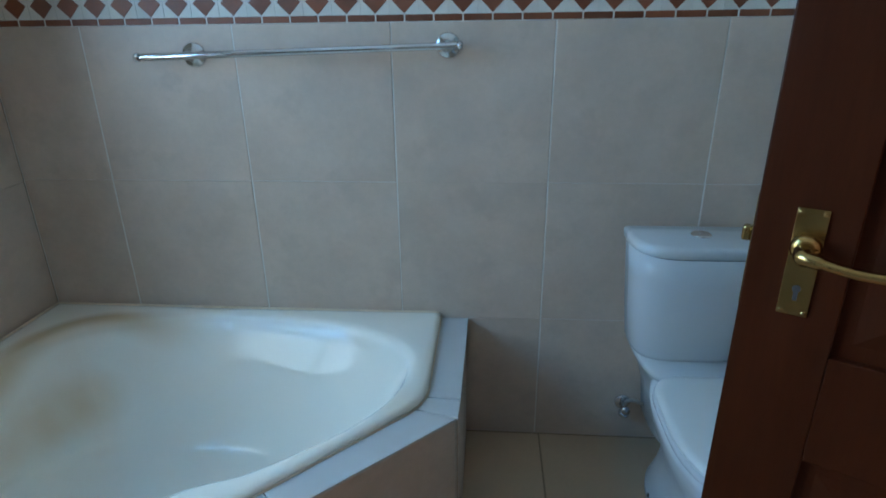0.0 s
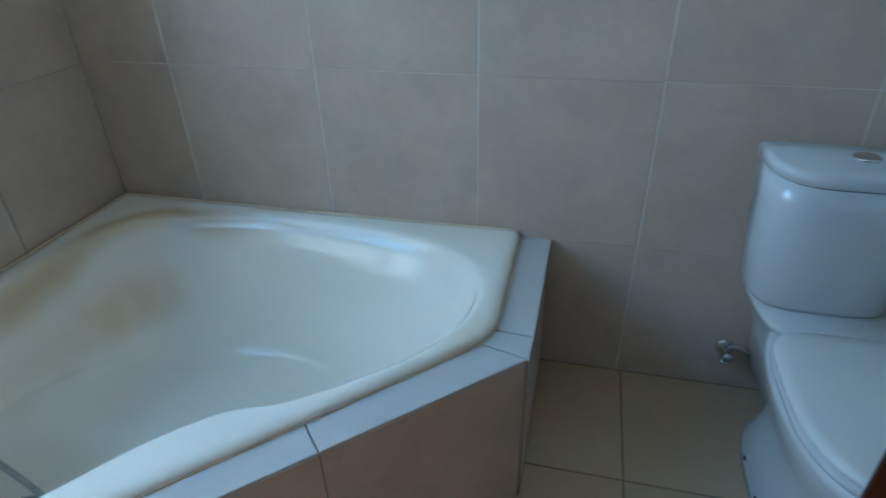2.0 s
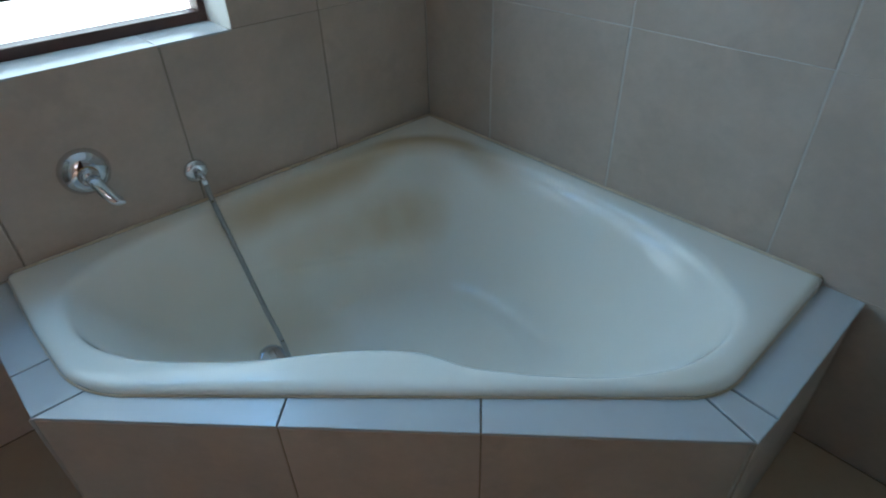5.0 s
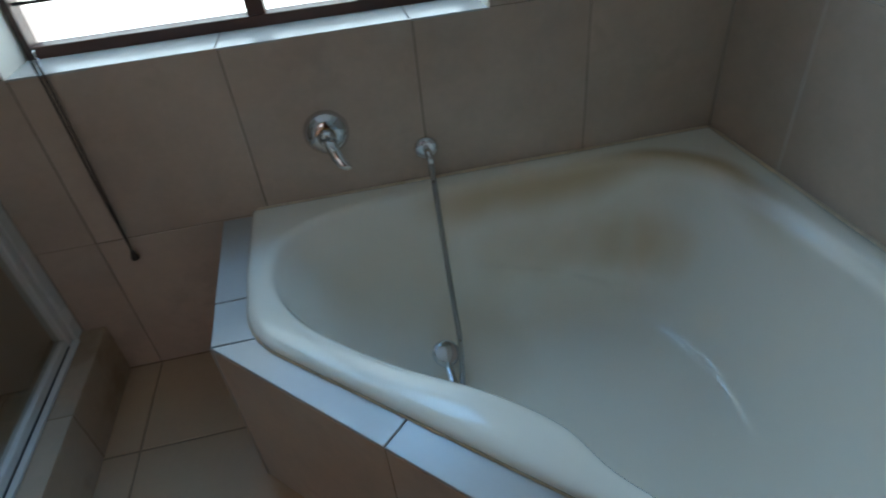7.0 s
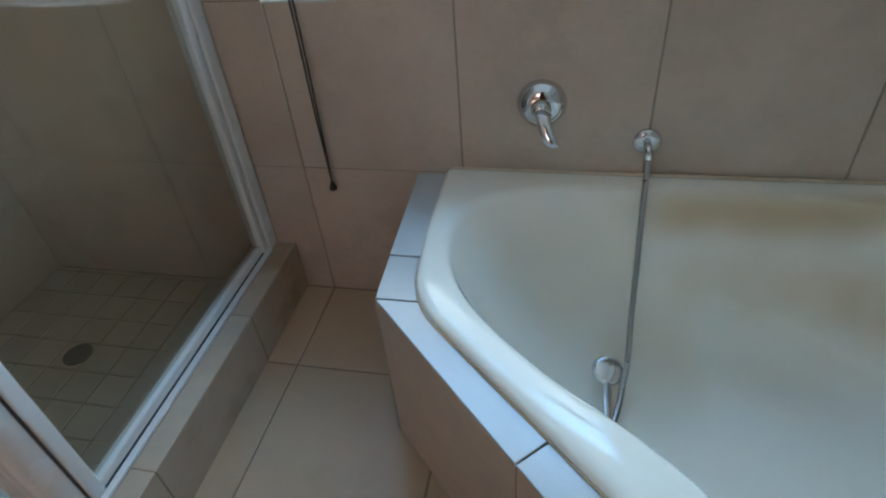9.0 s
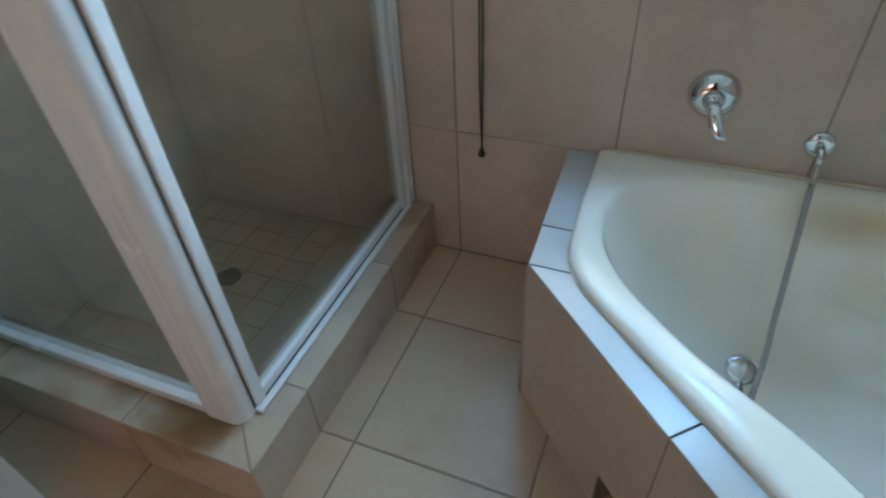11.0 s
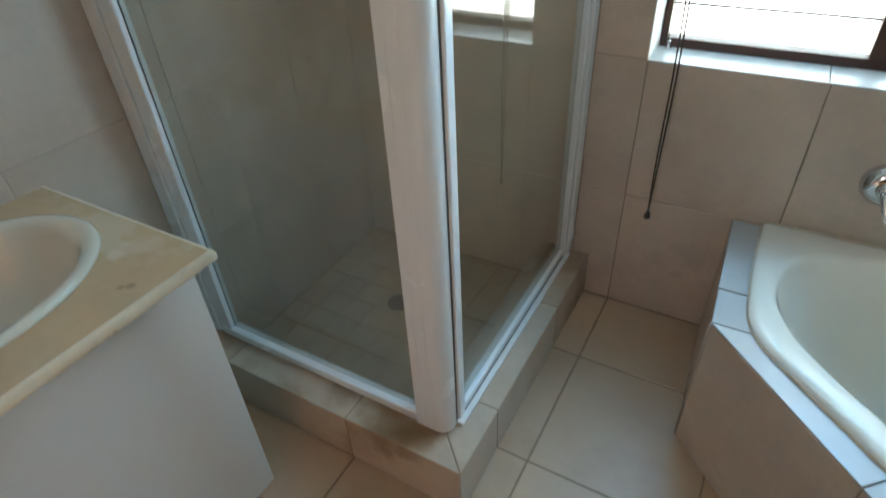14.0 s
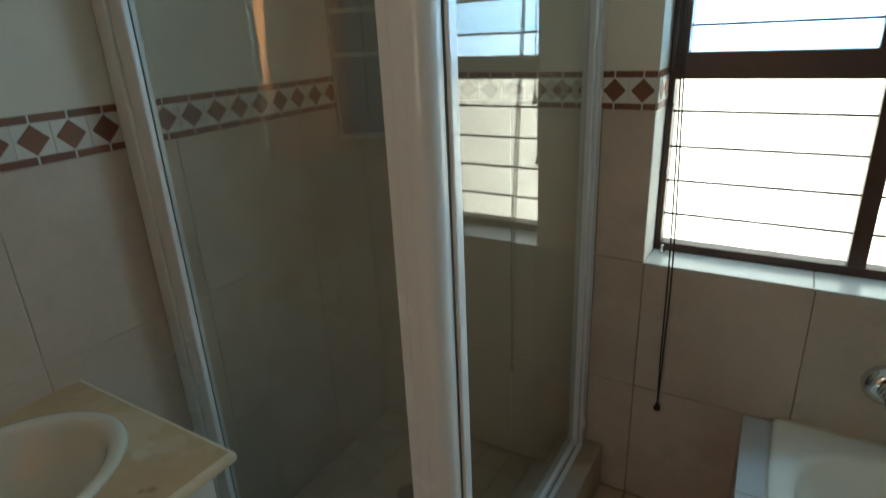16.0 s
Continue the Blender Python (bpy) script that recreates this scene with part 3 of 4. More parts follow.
for line in ([(-1.316, -0.004, RIM - 0.005), (-0.004, -0.004, RIM - 0.005)], [(-0.004, -0.004, RIM - 0.005), (-0.004, -1.310, RIM - 0.005)]):
    part("sealant", add_tube(bmesh.new(), [Vector(line[0]).lerp(Vector(line[1]), k / 30) - bath.location + Vector((0, 0, random.uniform(-0.0006, 0.0006))) for k in range(31)], 0.0062, 10), SEALANT, bath, "brown mouldy sealant bead", True)

part("front_sealant", add_tube(bmesh.new(), [Vector((x, y, 0.4485)) - bath.location for x, y in outer_line[2:-1]] + [Vector((-0.006, -1.317, 0.4485)) - bath.location], 0.0026, 8), SEALANT, bath, "brown mouldy sealant bead", True)

# ---- shower ----
KX, KY, KH, KW = -1.826, -0.988, 0.177, 0.15
kerb = thing("shower_kerb", (KX, KY, 0), "low tiled shower kerb with brown dirty joints", "shower kerb")
part("masonry", at(kerb, (W, KY + T, 0), (KX - T, KY + KW, KH - T), 0), GROUT_DARK, kerb)
part("masonry", at(kerb, (KX - KW, KY + KW, 0), (KX - T, -0.001, KH - T), 0), GROUT_DARK, kerb)

EX, SY = -1.915, -0.882                 # planes of the glass door and the fixed panel
TOP = 1.92
cabin = thing("shower_enclosure", (EX, SY, KH), "white framed glass shower enclosure with cloudy panes", "shower enclosure")
CB = KH + 0.001
post_line = []
for x, y in ((-1.998, -0.862), (-1.998, -0.908), (-1.938, -0.908)):
    post_line.append((x, y))
for k in range(25):
    a = math.radians(-90 + 90 * k / 24)
    post_line.append((-1.938 + 0.034 * math.cos(a), -0.874 + 0.034 * math.sin(a)))
post_line += [(-1.904, -0.862)]
part("corner_post", add_loft(bmesh.new(), [[(x - EX, y - SY, z - KH) for x, y in post_line] for z in (CB, TOP)]), WHITE_METAL, cabin)
for x in (-1.978, -1.952):              # fluting on the post
    part("post_bead", at(cabin, (x - 0.0015, -0.9088, CB), (x + 0.0015, -0.906, TOP), 0.0004), WHITE_METAL, cabin)
part("gasket", at(cabin, (-1.912, -0.862, CB + 0.01), (-1.903, -0.856, TOP), 0), GASKET, cabin)
part("door_stile", at(cabin, (-1.934, -0.856, CB + 0.012), (-1.896, -0.826, TOP - 0.03), 0.004), WHITE_METAL, cabin)
part("gasket", at(cabin, (-1.918, -0.8262, CB + 0.04), (-1.911, -0.823, TOP - 0.06), 0), GASKET, cabin)
part("door_stile", at(cabin, (-1.934, -0.075, CB + 0.012), (-1.896, -0.05, TOP - 0.03), 0.004), WHITE_METAL, cabin)
part("gasket", at(cabin, (-1.922, -0.05, CB + 0.012), (-1.906, -0.045, TOP - 0.03), 0), GASKET, cabin)
part("wall_jamb", at(cabin, (-1.946, -0.045, CB), (-1.890, 0.0, TOP), 0.004), WHITE_METAL, cabin)
part("threshold", at(cabin, (-1.950, -0.862, CB), (-1.884, -0.045, CB + 0.010), 0.002), WHITE_METAL, cabin)
part("door_rail", at(cabin, (-1.930, -0.826, CB + 0.014), (-1.900, -0.075, CB + 0.040), 0.004), WHITE_METAL, cabin)
part("gasket", at(cabin, (-1.922, -0.826, CB + 0.0095), (-1.899, -0.075, CB + 0.0145), 0), GASKET, cabin)
part("door_rail", at(cabin, (-1.930, -0.826, TOP - 0.055), (-1.900, -0.075, TOP - 0.03), 0.004), WHITE_METAL, cabin)
pane = part("door_glass", at(cabin, (EX - 0.003, -0.828, CB + 0.036), (EX + 0.003, -0.073, TOP - 0.05), 0), DOOR_GLASS, cabin, "clear shower glass with soap film")
pane.visible_shadow = False
part("bottom_rail", at(cabin, (-2.72, -0.904, CB), (-1.998, -0.862, CB + 0.030), 0.004), WHITE_METAL, cabin)
part("wall_jamb", at(cabin, (W, -0.906, CB), (-2.735, -0.858, TOP), 0.004), WHITE_METAL, cabin)
part("panel_stile", at(cabin, (-2.735, -0.900, CB), (-2.682, -0.864, TOP), 0.004), WHITE_METAL, cabin)
part("gasket", at(cabin, (-2.682, -0.885, CB + 0.03), (-2.680, -0.879, TOP - 0.03), 0), GASKET, cabin)
part("top_rail", at(cabin, (-2.682, -0.904, TOP - 0.04), (-1.998, -0.862, TOP), 0.004), WHITE_METAL, cabin)
part("top_rail", at(cabin, (-1.934, -0.826, TOP - 0.028), (-1.896, -0.045, TOP), 0.004), WHITE_METAL, cabin)
pane = part("fixed_pane", at(cabin, (-2.680, SY - 0.003, CB + 0.028), (-1.996, SY + 0.003, TOP - 0.036), 0), SHOWER_GLASS, cabin, "clear shower glass with soap film")
pane.visible_shadow = False
structure("shower_floor", box((W, KY + KW, -0.004), (KX - KW, 0.0, -0.001)), GROUT_DARK, "beige mosaic tiled shower floor", "floor")
drain = thing("shower_drain", (-2.42, -0.375, 0), "round dark steel shower floor drain", "drain")
part("grate", spun([(0.042, 0.0), (0.042, 0.004), (0.036, 0.005), (0.033, 0.003), (0.001, 0.003)]), DULL_STEEL, drain, smooth=True)
for k in range(5):
    part("grate_bar", box((-0.028, -0.024 + 0.012 * k - 0.002, 0.003), (0.028, -0.024 + 0.012 * k + 0.002, 0.0055)), DULL_STEEL, drain)

# corner caddy in the shower
caddy = thing("corner_caddy", (W, 0, 1.24), "grey frosted plastic corner shower caddy", "shower caddy")
for px, py in ((0.012, -0.135), (0.150, -0.012)):
    part("upright", box((px - 0.006, py - 0.006, 0), (px + 0.006, py + 0.006, 0.62), 0.002), CADDY, caddy)
for z in (0.0, 0.27, 0.41, 0.60):
    part("shelf", add_loft(bmesh.new(), [[(0.004, -0.004, q), (0.004, -0.145, q), (0.03, -0.15, q), (0.11, -0.11, q), (0.155, -0.04, q), (0.155, -0.004, q)] for q in (z, z + 0.014)]), CADDY, caddy)
part("back_panel", add_loft(bmesh.new(), [[(0.010, -0.13, q), (0.014, -0.13, q), (0.145, -0.012, q), (0.141, -0.009, q)] for q in (0.01, 0.6)]), CADDY_DARK, caddy)
part("rod", add_tube(bmesh.new(), [(0.10, -0.075, 0.05), (0.10, -0.075, 0.62)], 0.003, 8), DULL_STEEL, caddy, smooth=True)

# ---- vanity ----
VX0, VX1, VY0, VY1, VZ = W, -2.240, -2.10, -1.145, 0.834
cabinet = thing("vanity_cabinet", (W, VY1, 0), "plain white laminate vanity cabinet under the basin", "cabinet")
for y0, y1 in ((VY1 - 0.021, VY1 - 0.003), (VY0 + 0.03, VY0 + 0.048)):
    part("side_panel", at(cabinet, (W + 0.002, y0, 0.0), (-2.352, y1, VZ - 0.027), 0.002), LAMINATE, cabinet)
part("back_panel", at(cabinet, (W + 0.002, VY0 + 0.048, 0.08), (W + 0.012, VY1 - 0.021, VZ - 0.027), 0), LAMINATE, cabinet)
part("bottom_panel", at(cabinet, (W + 0.012, VY0 + 0.048, 0.08), (-2.352, VY1 - 0.021, 0.096), 0), LAMINATE, cabinet)
part("plinth", at(cabinet, (-2.372, VY0 + 0.048, 0.0), (-2.354, VY1 - 0.021, 0.08), 0), LAMINATE, cabinet)
for y0, y1 in ((VY1 - 0.003, -1.69), (-1.693, VY0 + 0.03)):
    part("door", at(cabinet, (-2.351, y0, 0.004), (-2.333, y1, VZ - 0.030), 0.002), LAMINATE, cabinet)
counter = thing("countertop", (-2.55, -1.47, VZ), "honey cream marble vanity top with rounded edges", "countertop")
BA, BB = 0.207, 0.27
ang = [2 * math.pi * k / 72 for k in range(72)] + [math.atan2(y + 1.47, x + 2.55) % (2 * math.pi) for x in (VX0, VX1) for y in (VY0, VY1)]
ang.sort()


def rect_reach(a, grow):
    c, s = math.cos(a), math.sin(a)
    ex = ((VX1 + 2.55 + grow) if c > 0 else (VX0 + 2.55 - 0.0)) / c if abs(c) > 1e-9 else 1e9
    ey = ((VY1 + 1.47 + grow) if s > 0 else (VY0 + 1.47 - grow)) / s if abs(s) > 1e-9 else 1e9
    return min(ex, ey)


rows = [[(0.92 * BA * math.cos(a), 0.92 * BB * math.sin(a), z) for a in ang] for z in (-0.026, 0.0)]


def counter_ring(grow, z):
    return [(rect_reach(a, grow) * math.cos(a), rect_reach(a, grow) * math.sin(a), z) for a in ang]


slab = add_loft(bmesh.new(), rows + [counter_ring(-0.009, 0.0), counter_ring(-0.009, -0.026)], False)
slab.verts.ensure_lookup_table()
n = len(ang)
for i in range(n):
    slab.faces.new((slab.verts[i], slab.verts[(i + 1) % n], slab.verts[3 * n + (i + 1) % n], slab.verts[3 * n + i]))
part("slab", slab, MARBLE, counter)
part("edge", add_loft(bmesh.new(), [counter_ring(g_, z) for g_, z in ((-0.009, 0.0003), (-0.005, 0.0), (-0.002, -0.002), (0.0, -0.007), (0.0, -0.019), (-0.003, -0.024), (-0.009, -0.0263))], False), MARBLE_EDGE, counter, "pale worn rounded edge", True)
basin = thing("basin", (-2.55, -1.47, VZ), "oval white drop-in porcelain basin", "basin")
rows = []
for k, z in ((0.985, 0.0005), (1.0, 0.006), (0.985, 0.013), (0.95, 0.016), (0.90, 0.014), (0.86, 0.006), (0.83, -0.012), (0.76, -0.06), (0.62, -0.11), (0.42, -0.135), (0.2, -0.142), (0.06, -0.144)):
    rows.append([(k * BA * math.cos(2 * math.pi * i / 64), k * BB * math.sin(2 * math.pi * i / 64) , z) for i in range(64)])
part("bowl", add_loft(bmesh.new(), rows, False), IVORY, basin, smooth=True)
part("waste", spun([(0.024, 0), (0.024, 0.004), (0.016, 0.002), (0.001, 0.002)], (0, 0, -0.144)), CHROME, basin, "chrome basin waste", True)

part("overflow", spun([(0.010, 0), (0.010, 0.002), (0.007, 0.003), (0.001, 0.001)], (-0.168, -0.02, -0.022), (1, 0, 0.25), 16), DULL_STEEL, basin, smooth=True)
basin_tap = thing("basin_mixer", (-2.738, -1.50, VZ + 0.010), "chrome single lever mixer tap on the basin rim", "tap")
part("body", spun([(0.024, 0), (0.024, 0.004), (0.019, 0.008), (0.018, 0.075), (0.015, 0.085), (0.001, 0.087)]), CHROME, basin_tap, smooth=True)
part("spout", add_tube(bmesh.new(), smooth_line([(0.01, 0, 0.045), (0.04, 0, 0.060), (0.08, 0, 0.062), (0.10, 0, 0.052), (0.105, 0, 0.038)], 6), 0.0095, 12), CHROME, basin_tap, smooth=True)
part("lever", add_tube(bmesh.new(), smooth_line([(0, 0, 0.085), (0.012, 0, 0.100), (0.045, 0, 0.112), (0.07, 0, 0.116)], 6), 0.006, 10), CHROME, basin_tap, smooth=True)

mirror = thing("wall_mirror", (W, -1.62, 1.2), "plain rectangular mirror hung on the wall above the basin", "mirror")
part("glass", prism([(-0.32, 0.0), (0.32, 0.0), (0.32, 0.85), (-0.32, 0.85)], 0.005, 0.004), MIRROR, mirror).matrix_basis = facing("west", 0.006, 0, 0)

# ---- toilet ----
toilet = thing("toilet", (-0.02, -2.03, 0), "white close-coupled toilet with closed lid", "toilet")


TS = -0.014                             # middle of the cistern


def d_ring(depth, half, z, power=2.6, back=0.0, count=40, shift=0.0):
    """A ring with a flat back at the wall and a bulging front."""
    out = []
    for k in range(count + 1):
        a = math.pi * k / count
        c, s = math.cos(a), math.sin(a)
        out.append((-(back + depth * abs(s) ** (2 / power)), shift + half * math.copysign(abs(c) ** (2 / power), c), z))
    return out


def oval_ring(cx, length, half, z, power=2.3, count=48, rear=None):
    out = []
    for k in range(count):
        a = 2 * math.pi * k / count
        c, s = math.cos(a), math.sin(a)
        p = rear if rear and c > 0 else power          # squarer behind, towards the cistern
        out.append((-cx + length * math.copysign(abs(c) ** (2 / p), c), -0.030 + half * math.copysign(abs(s) ** (2 / p), s), z))
    return out


part("pan", add_loft(bmesh.new(), [oval_ring(0.36, 0.245, 0.112, 0.0, 3.0), oval_ring(0.36, 0.245, 0.112, 0.02, 3.0), oval_ring(0.365, 0.225, 0.095, 0.09, 2.8), oval_ring(0.375, 0.225, 0.088, 0.16, 2.6),
                                   oval_ring(0.395, 0.255, 0.112, 0.25), oval_ring(0.415, 0.285, 0.148, 0.33), oval_ring(0.42, 0.295, 0.160, 0.375), oval_ring(0.42, 0.295, 0.162, 0.392), oval_ring(0.42, 0.287, 0.155, 0.399)]), PORCELAIN, toilet, smooth=True)
part("neck", add_loft(bmesh.new(), [d_ring(0.20, 0.080, 0.14, 4, shift=-0.03), d_ring(0.21, 0.092, 0.26, 4, shift=-0.03), d_ring(0.245, 0.120, 0.36, 4, shift=-0.028), d_ring(0.268, 0.150, 0.405, 4, shift=-0.026), d_ring(0.268, 0.152, 0.422, 5, shift=-0.026), d_ring(0.262, 0.146, 0.429, 5, shift=-0.026)]), PORCELAIN, toilet, smooth=True)
part("cistern", add_loft(bmesh.new(), [d_ring(0.132, 0.136, 0.427, 4, 0.04, shift=TS), d_ring(0.144, 0.148, 0.432, 4, 0.04, shift=TS), d_ring(0.150, 0.155, 0.446, 4, 0.04, shift=TS), d_ring(0.162, 0.166, 0.55, 4, 0.04, shift=TS), d_ring(0.172, 0.176, 0.68, 4, 0.04, shift=TS), d_ring(0.178, 0.181, 0.754, 4, 0.04, shift=TS)]), PORCELAIN, toilet, smooth=True)
part("gap", add_loft(bmesh.new(), [d_ring(0.172, 0.172, 0.753, 4, 0.042, shift=TS), d_ring(0.172, 0.172, 0.758, 4, 0.042, shift=TS)]), GASKET, toilet)
part("cistern_lid", add_loft(bmesh.new(), [d_ring(0.178, 0.181, 0.757, 4, 0.038, shift=TS), d_ring(0.183, 0.187, 0.761, 4, 0.036, shift=TS), d_ring(0.184, 0.189, 0.778, 4, 0.036, shift=TS), d_ring(0.180, 0.186, 0.786, 4, 0.037, shift=TS), d_ring(0.168, 0.176, 0.791, 4, 0.042, shift=TS)]), PORCELAIN, toilet, smooth=True)
part("flush_button", spun([(0.027, 0.0), (0.027, 0.004), (0.022, 0.007), (0.001, 0.008)], (-0.115, TS, 0.790)), CHROME, toilet, "chrome flush button", True)
part("seat", add_loft(bmesh.new(), [oval_ring(0.476, 0.219, 0.155, 0.400, 2.4, 48, 4.5), oval_ring(0.476, 0.225, 0.160, 0.404, 2.4, 48, 4.5), oval_ring(0.476, 0.225, 0.160, 0.414, 2.4, 48, 4.5), oval_ring(0.476, 0.219, 0.156, 0.417, 2.4, 48, 4.5)]), PORCELAIN, toilet, smooth=True)
part("lid", add_loft(bmesh.new(), [oval_ring(0.473, 0.213, 0.152, 0.418, 2.4, 48, 4.5), oval_ring(0.473, 0.219, 0.156, 0.422, 2.4, 48, 4.5), oval_ring(0.473, 0.217, 0.154, 0.430, 2.4, 48, 4.5), oval_ring(0.473, 0.191, 0.135, 0.435, 2.4, 48, 4.5)]), SEAT_PLASTIC, toilet, "flat grey-white closed lid", True)
for sx in (0.30, 0.42):
    part("bolt_cap", spun([(0.007, 0), (0.006, 0.003), (0.001, 0.004)], (-sx, 0.088, 0.05), (0, 1, 0.1), 12), DULL_STEEL, toilet, smooth=True)
valve = thing("angle_valve", (0, -1.924, 0.145), "chrome angle valve with flexible pipe", "valve")
part("rosette", spun([(0.027, 0), (0.027, -0.004), (0.02, -0.010), (0.001, -0.010)], (0, 0, 0), (1, 0, 0)), CHROME, valve, smooth=True)
part("body", spun([(0.011, 0), (0.011, -0.045), (0.014, -0.046), (0.014, -0.056), (0.001, -0.057)], (0, 0, 0), (1, 0, 0)), CHROME, valve, smooth=True)
part("handle", spun([(0.016, 0), (0.018, 0.004), (0.018, 0.014), (0.010, 0.018), (0.001, 0.018)], (-0.035, 0, -0.030), (0, 0, 1)), CHROME, valve, smooth=True)
part("pipe", add_tube(bmesh.new(), smooth_line([(-0.035, 0, 0.0), (-0.036, -0.004, 0.025), (-0.045, -0.03, 0.034), (-0.06, -0.075, 0.022), (-0.07, -0.13, 0.02)], 8), 0.0055, 8, 0.08), HOSE_STEEL, valve, smooth=True)

# ---- door leaf ----
leaf = thing("door_leaf", (DOOR_X1, S + 0.005, 0), "dark red mahogany panelled door standing open", "door")
LW, LT = 0.785, 0.04
leaf.rotation_euler = (0, 0, math.atan2(0.866, 0.5))


def leaf_box(x0, x1, z0, z1, y0=0.0, y1=LT, bevel=0.002):
    return box((x0, y0, z0), (x1, y1, z1), bevel)


for x0, x1 in ((0.0, 0.11), (LW - 0.11, LW)):
    part("stile", leaf_box(x0, x1, 0.006, 2.035), MAHOGANY, leaf)
for z0, z1 in ((0.006, 0.21), (0.78, 0.94), (1.925, 2.035)):
    part("rail", leaf_box(0.11, LW - 0.11, z0, z1), MAHOGANY, leaf)
part("muntin", leaf_box(LW / 2 - 0.05, LW / 2 + 0.05, 0.21, 0.78), MAHOGANY, leaf)
part("muntin", leaf_box(LW / 2 - 0.05, LW / 2 + 0.05, 0.94, 1.925), MAHOGANY, leaf)
for x0, x1 in ((0.11, LW / 2 - 0.05), (LW / 2 + 0.05, LW - 0.11)):
    for z0, z1 in ((0.21, 0.78), (0.94, 1.925)):
        bm = leaf_box(x0, x1, z0, z1, 0.012, LT - 0.012, 0)
        w, h, cx, cz = x1 - x0, z1 - z0, (x0 + x1) / 2, (z0 + z1) / 2
        for y_in, y_out in ((LT - 0.012, LT - 0.003), (0.012, 0.003)):
            add_loft(bm, [[(cx + sx * (w / 2 - i), y, cz + sz * (h / 2 - i)) for sx, sz in ((-1, -1), (1, -1), (1, 1), (-1, 1))] for i, y in ((0.02, y_in), (0.055, y_out), (0.06, y_out))])
        part("panel", bm, MAHOGANY, leaf)
for y, way in ((LT, 1), (0.0, -1)):
    lock = part("lock_plate", box((LW - 0.077, y, 0.989), (LW - 0.043, y + way * 0.003, 1.128), 0.001), BRASS, leaf, "polished brass lever lock plate")
    o = Vector((LW - 0.060, y, 1.080))
    part("lever", add_tube(bmesh.new(), smooth_line([o, o + Vector((0, way * 0.038, 0)), o + Vector((-0.012, way * 0.048, 0)), o + Vector((-0.055, way * 0.050, -0.006)), o + Vector((-0.105, way * 0.049, -0.004)), o + Vector((-0.118, way * 0.046, 0.003))], 8), 0.007, 12,
                           taper=[0.011] * 12 + [0.009] * 6 + [0.0065] * 16 + [0.006] * 7), BRASS, lock, smooth=True)
    part("boss", spun([(0.017, 0), (0.017, 0.006), (0.013, 0.012), (0.001, 0.012)], o + Vector((0, way * 0.003, 0)), (0, way, 0)), BRASS, lock, smooth=True)
    bm = spun([(0.005, 0), (0.005, 0.0006), (0.001, 0.0007)], (LW - 0.060, y + way * 0.003, 1.025), (0, way, 0), 16)
    add_box(bm, (LW - 0.0625, y + way * 0.003, 1.009), (LW - 0.0575, y + way * 0.0036, 1.025))
    part("keyhole", bm, CORD, lock)
    for sx in (-0.0725, -0.0475):
        for sz in (0.994, 1.123):
            part("screw", spun([(0.0032, 0), (0.0028, 0.001), (0.001, 0.0012)], (LW + sx, y + way * 0.003, sz), (0, way, 0), 10), BRASS, lock, smooth=True)
part("latch_plate", box((LW, 0.009, 0.985), (LW + 0.0015, 0.031, 1.135), 0.0004), BRASS, leaf, "brass latch plate")
part("latch", box((LW + 0.0015, 0.013, 1.07), (LW + 0.013, 0.027, 1.09), 0.003), BRASS, leaf)

# ---- bath fittings ----
towel_rail = thing("towel_rail", (0, -0.94, 1.27), "chrome towel rail with two round wall flanges", "towel rail")
part("bar", add_tube(bmesh.new(), [(-0.068, 0.445, -0.008), (-0.068, 0.43, -0.008), (-0.068, -0.43, 0.014), (-0.068, -0.442, 0.014)], 0.0095, 14), CHROME, towel_rail, smooth=True)
for y, z in ((0.315, -0.005), (-0.407, 0.013)):
    part("flange", spun([(0.034, 0), (0.034, -0.004), (0.030, -0.008), (0.022, -0.009), (0.020, -0.014), (0.012, -0.016), (0.011, -0.060), (0.001, -0.061)], (0, y, z), (1, 0, 0)), CHROME, towel_rail, smooth=True)
for y in (0.445, -0.442):
    part("end_cap", spun([(0.0115, -0.005), (0.0115, 0.005), (0.009, 0.008), (0.001, 0.008)], (-0.068, y, -0.008 if y > 0 else 0.014), (0, math.copysign(1, y), 0), 16), CHROME, towel_rail, smooth=True)

mixer = thing("bath_mixer", (-1.093, 0, 0.648), "chrome single lever bath mixer on the wall", "tap")
part("rosette", spun([(0.058, 0), (0.058, 0.003), (0.055, 0.012), (0.048, 0.022), (0.038, 0.029), (0.028, 0.032), (0.001, 0.033)], (0, 0, 0), (0, -1, 0), 36), CHROME, mixer, smooth=True)
part("cartridge", spun([(0.022, 0.016), (0.022, 0.045), (0.017, 0.052), (0.001, 0.054)], (0, 0, 0), (0, -1, 0)), CHROME, mixer, smooth=True)
part("collar", spun([(0.0235, 0.026), (0.0235, 0.033), (0.0225, 0.034)], (0, 0, 0), (0, -1, 0)), BRASS, mixer, "brass coloured collar", True)
bm = bmesh.new()
rows = []
for p, w, h in (((0, -0.045, 0.004), 0.016, 0.010), ((0.008, -0.064, -0.018), 0.016, 0.009), ((0.018, -0.078, -0.042), 0.0165, 0.008), ((0.029, -0.087, -0.060), 0.016, 0.006), ((0.035, -0.090, -0.068), 0.010, 0.004)):
    rows.append([Vector(p) + Vector((w * math.cos(2 * math.pi * k / 14), -0.55 * h * math.sin(2 * math.pi * k / 14), 0.8 * h * math.sin(2 * math.pi * k / 14))) for k in range(14)])
part("lever", add_loft(bm, rows), CHROME, mixer, smooth=True)

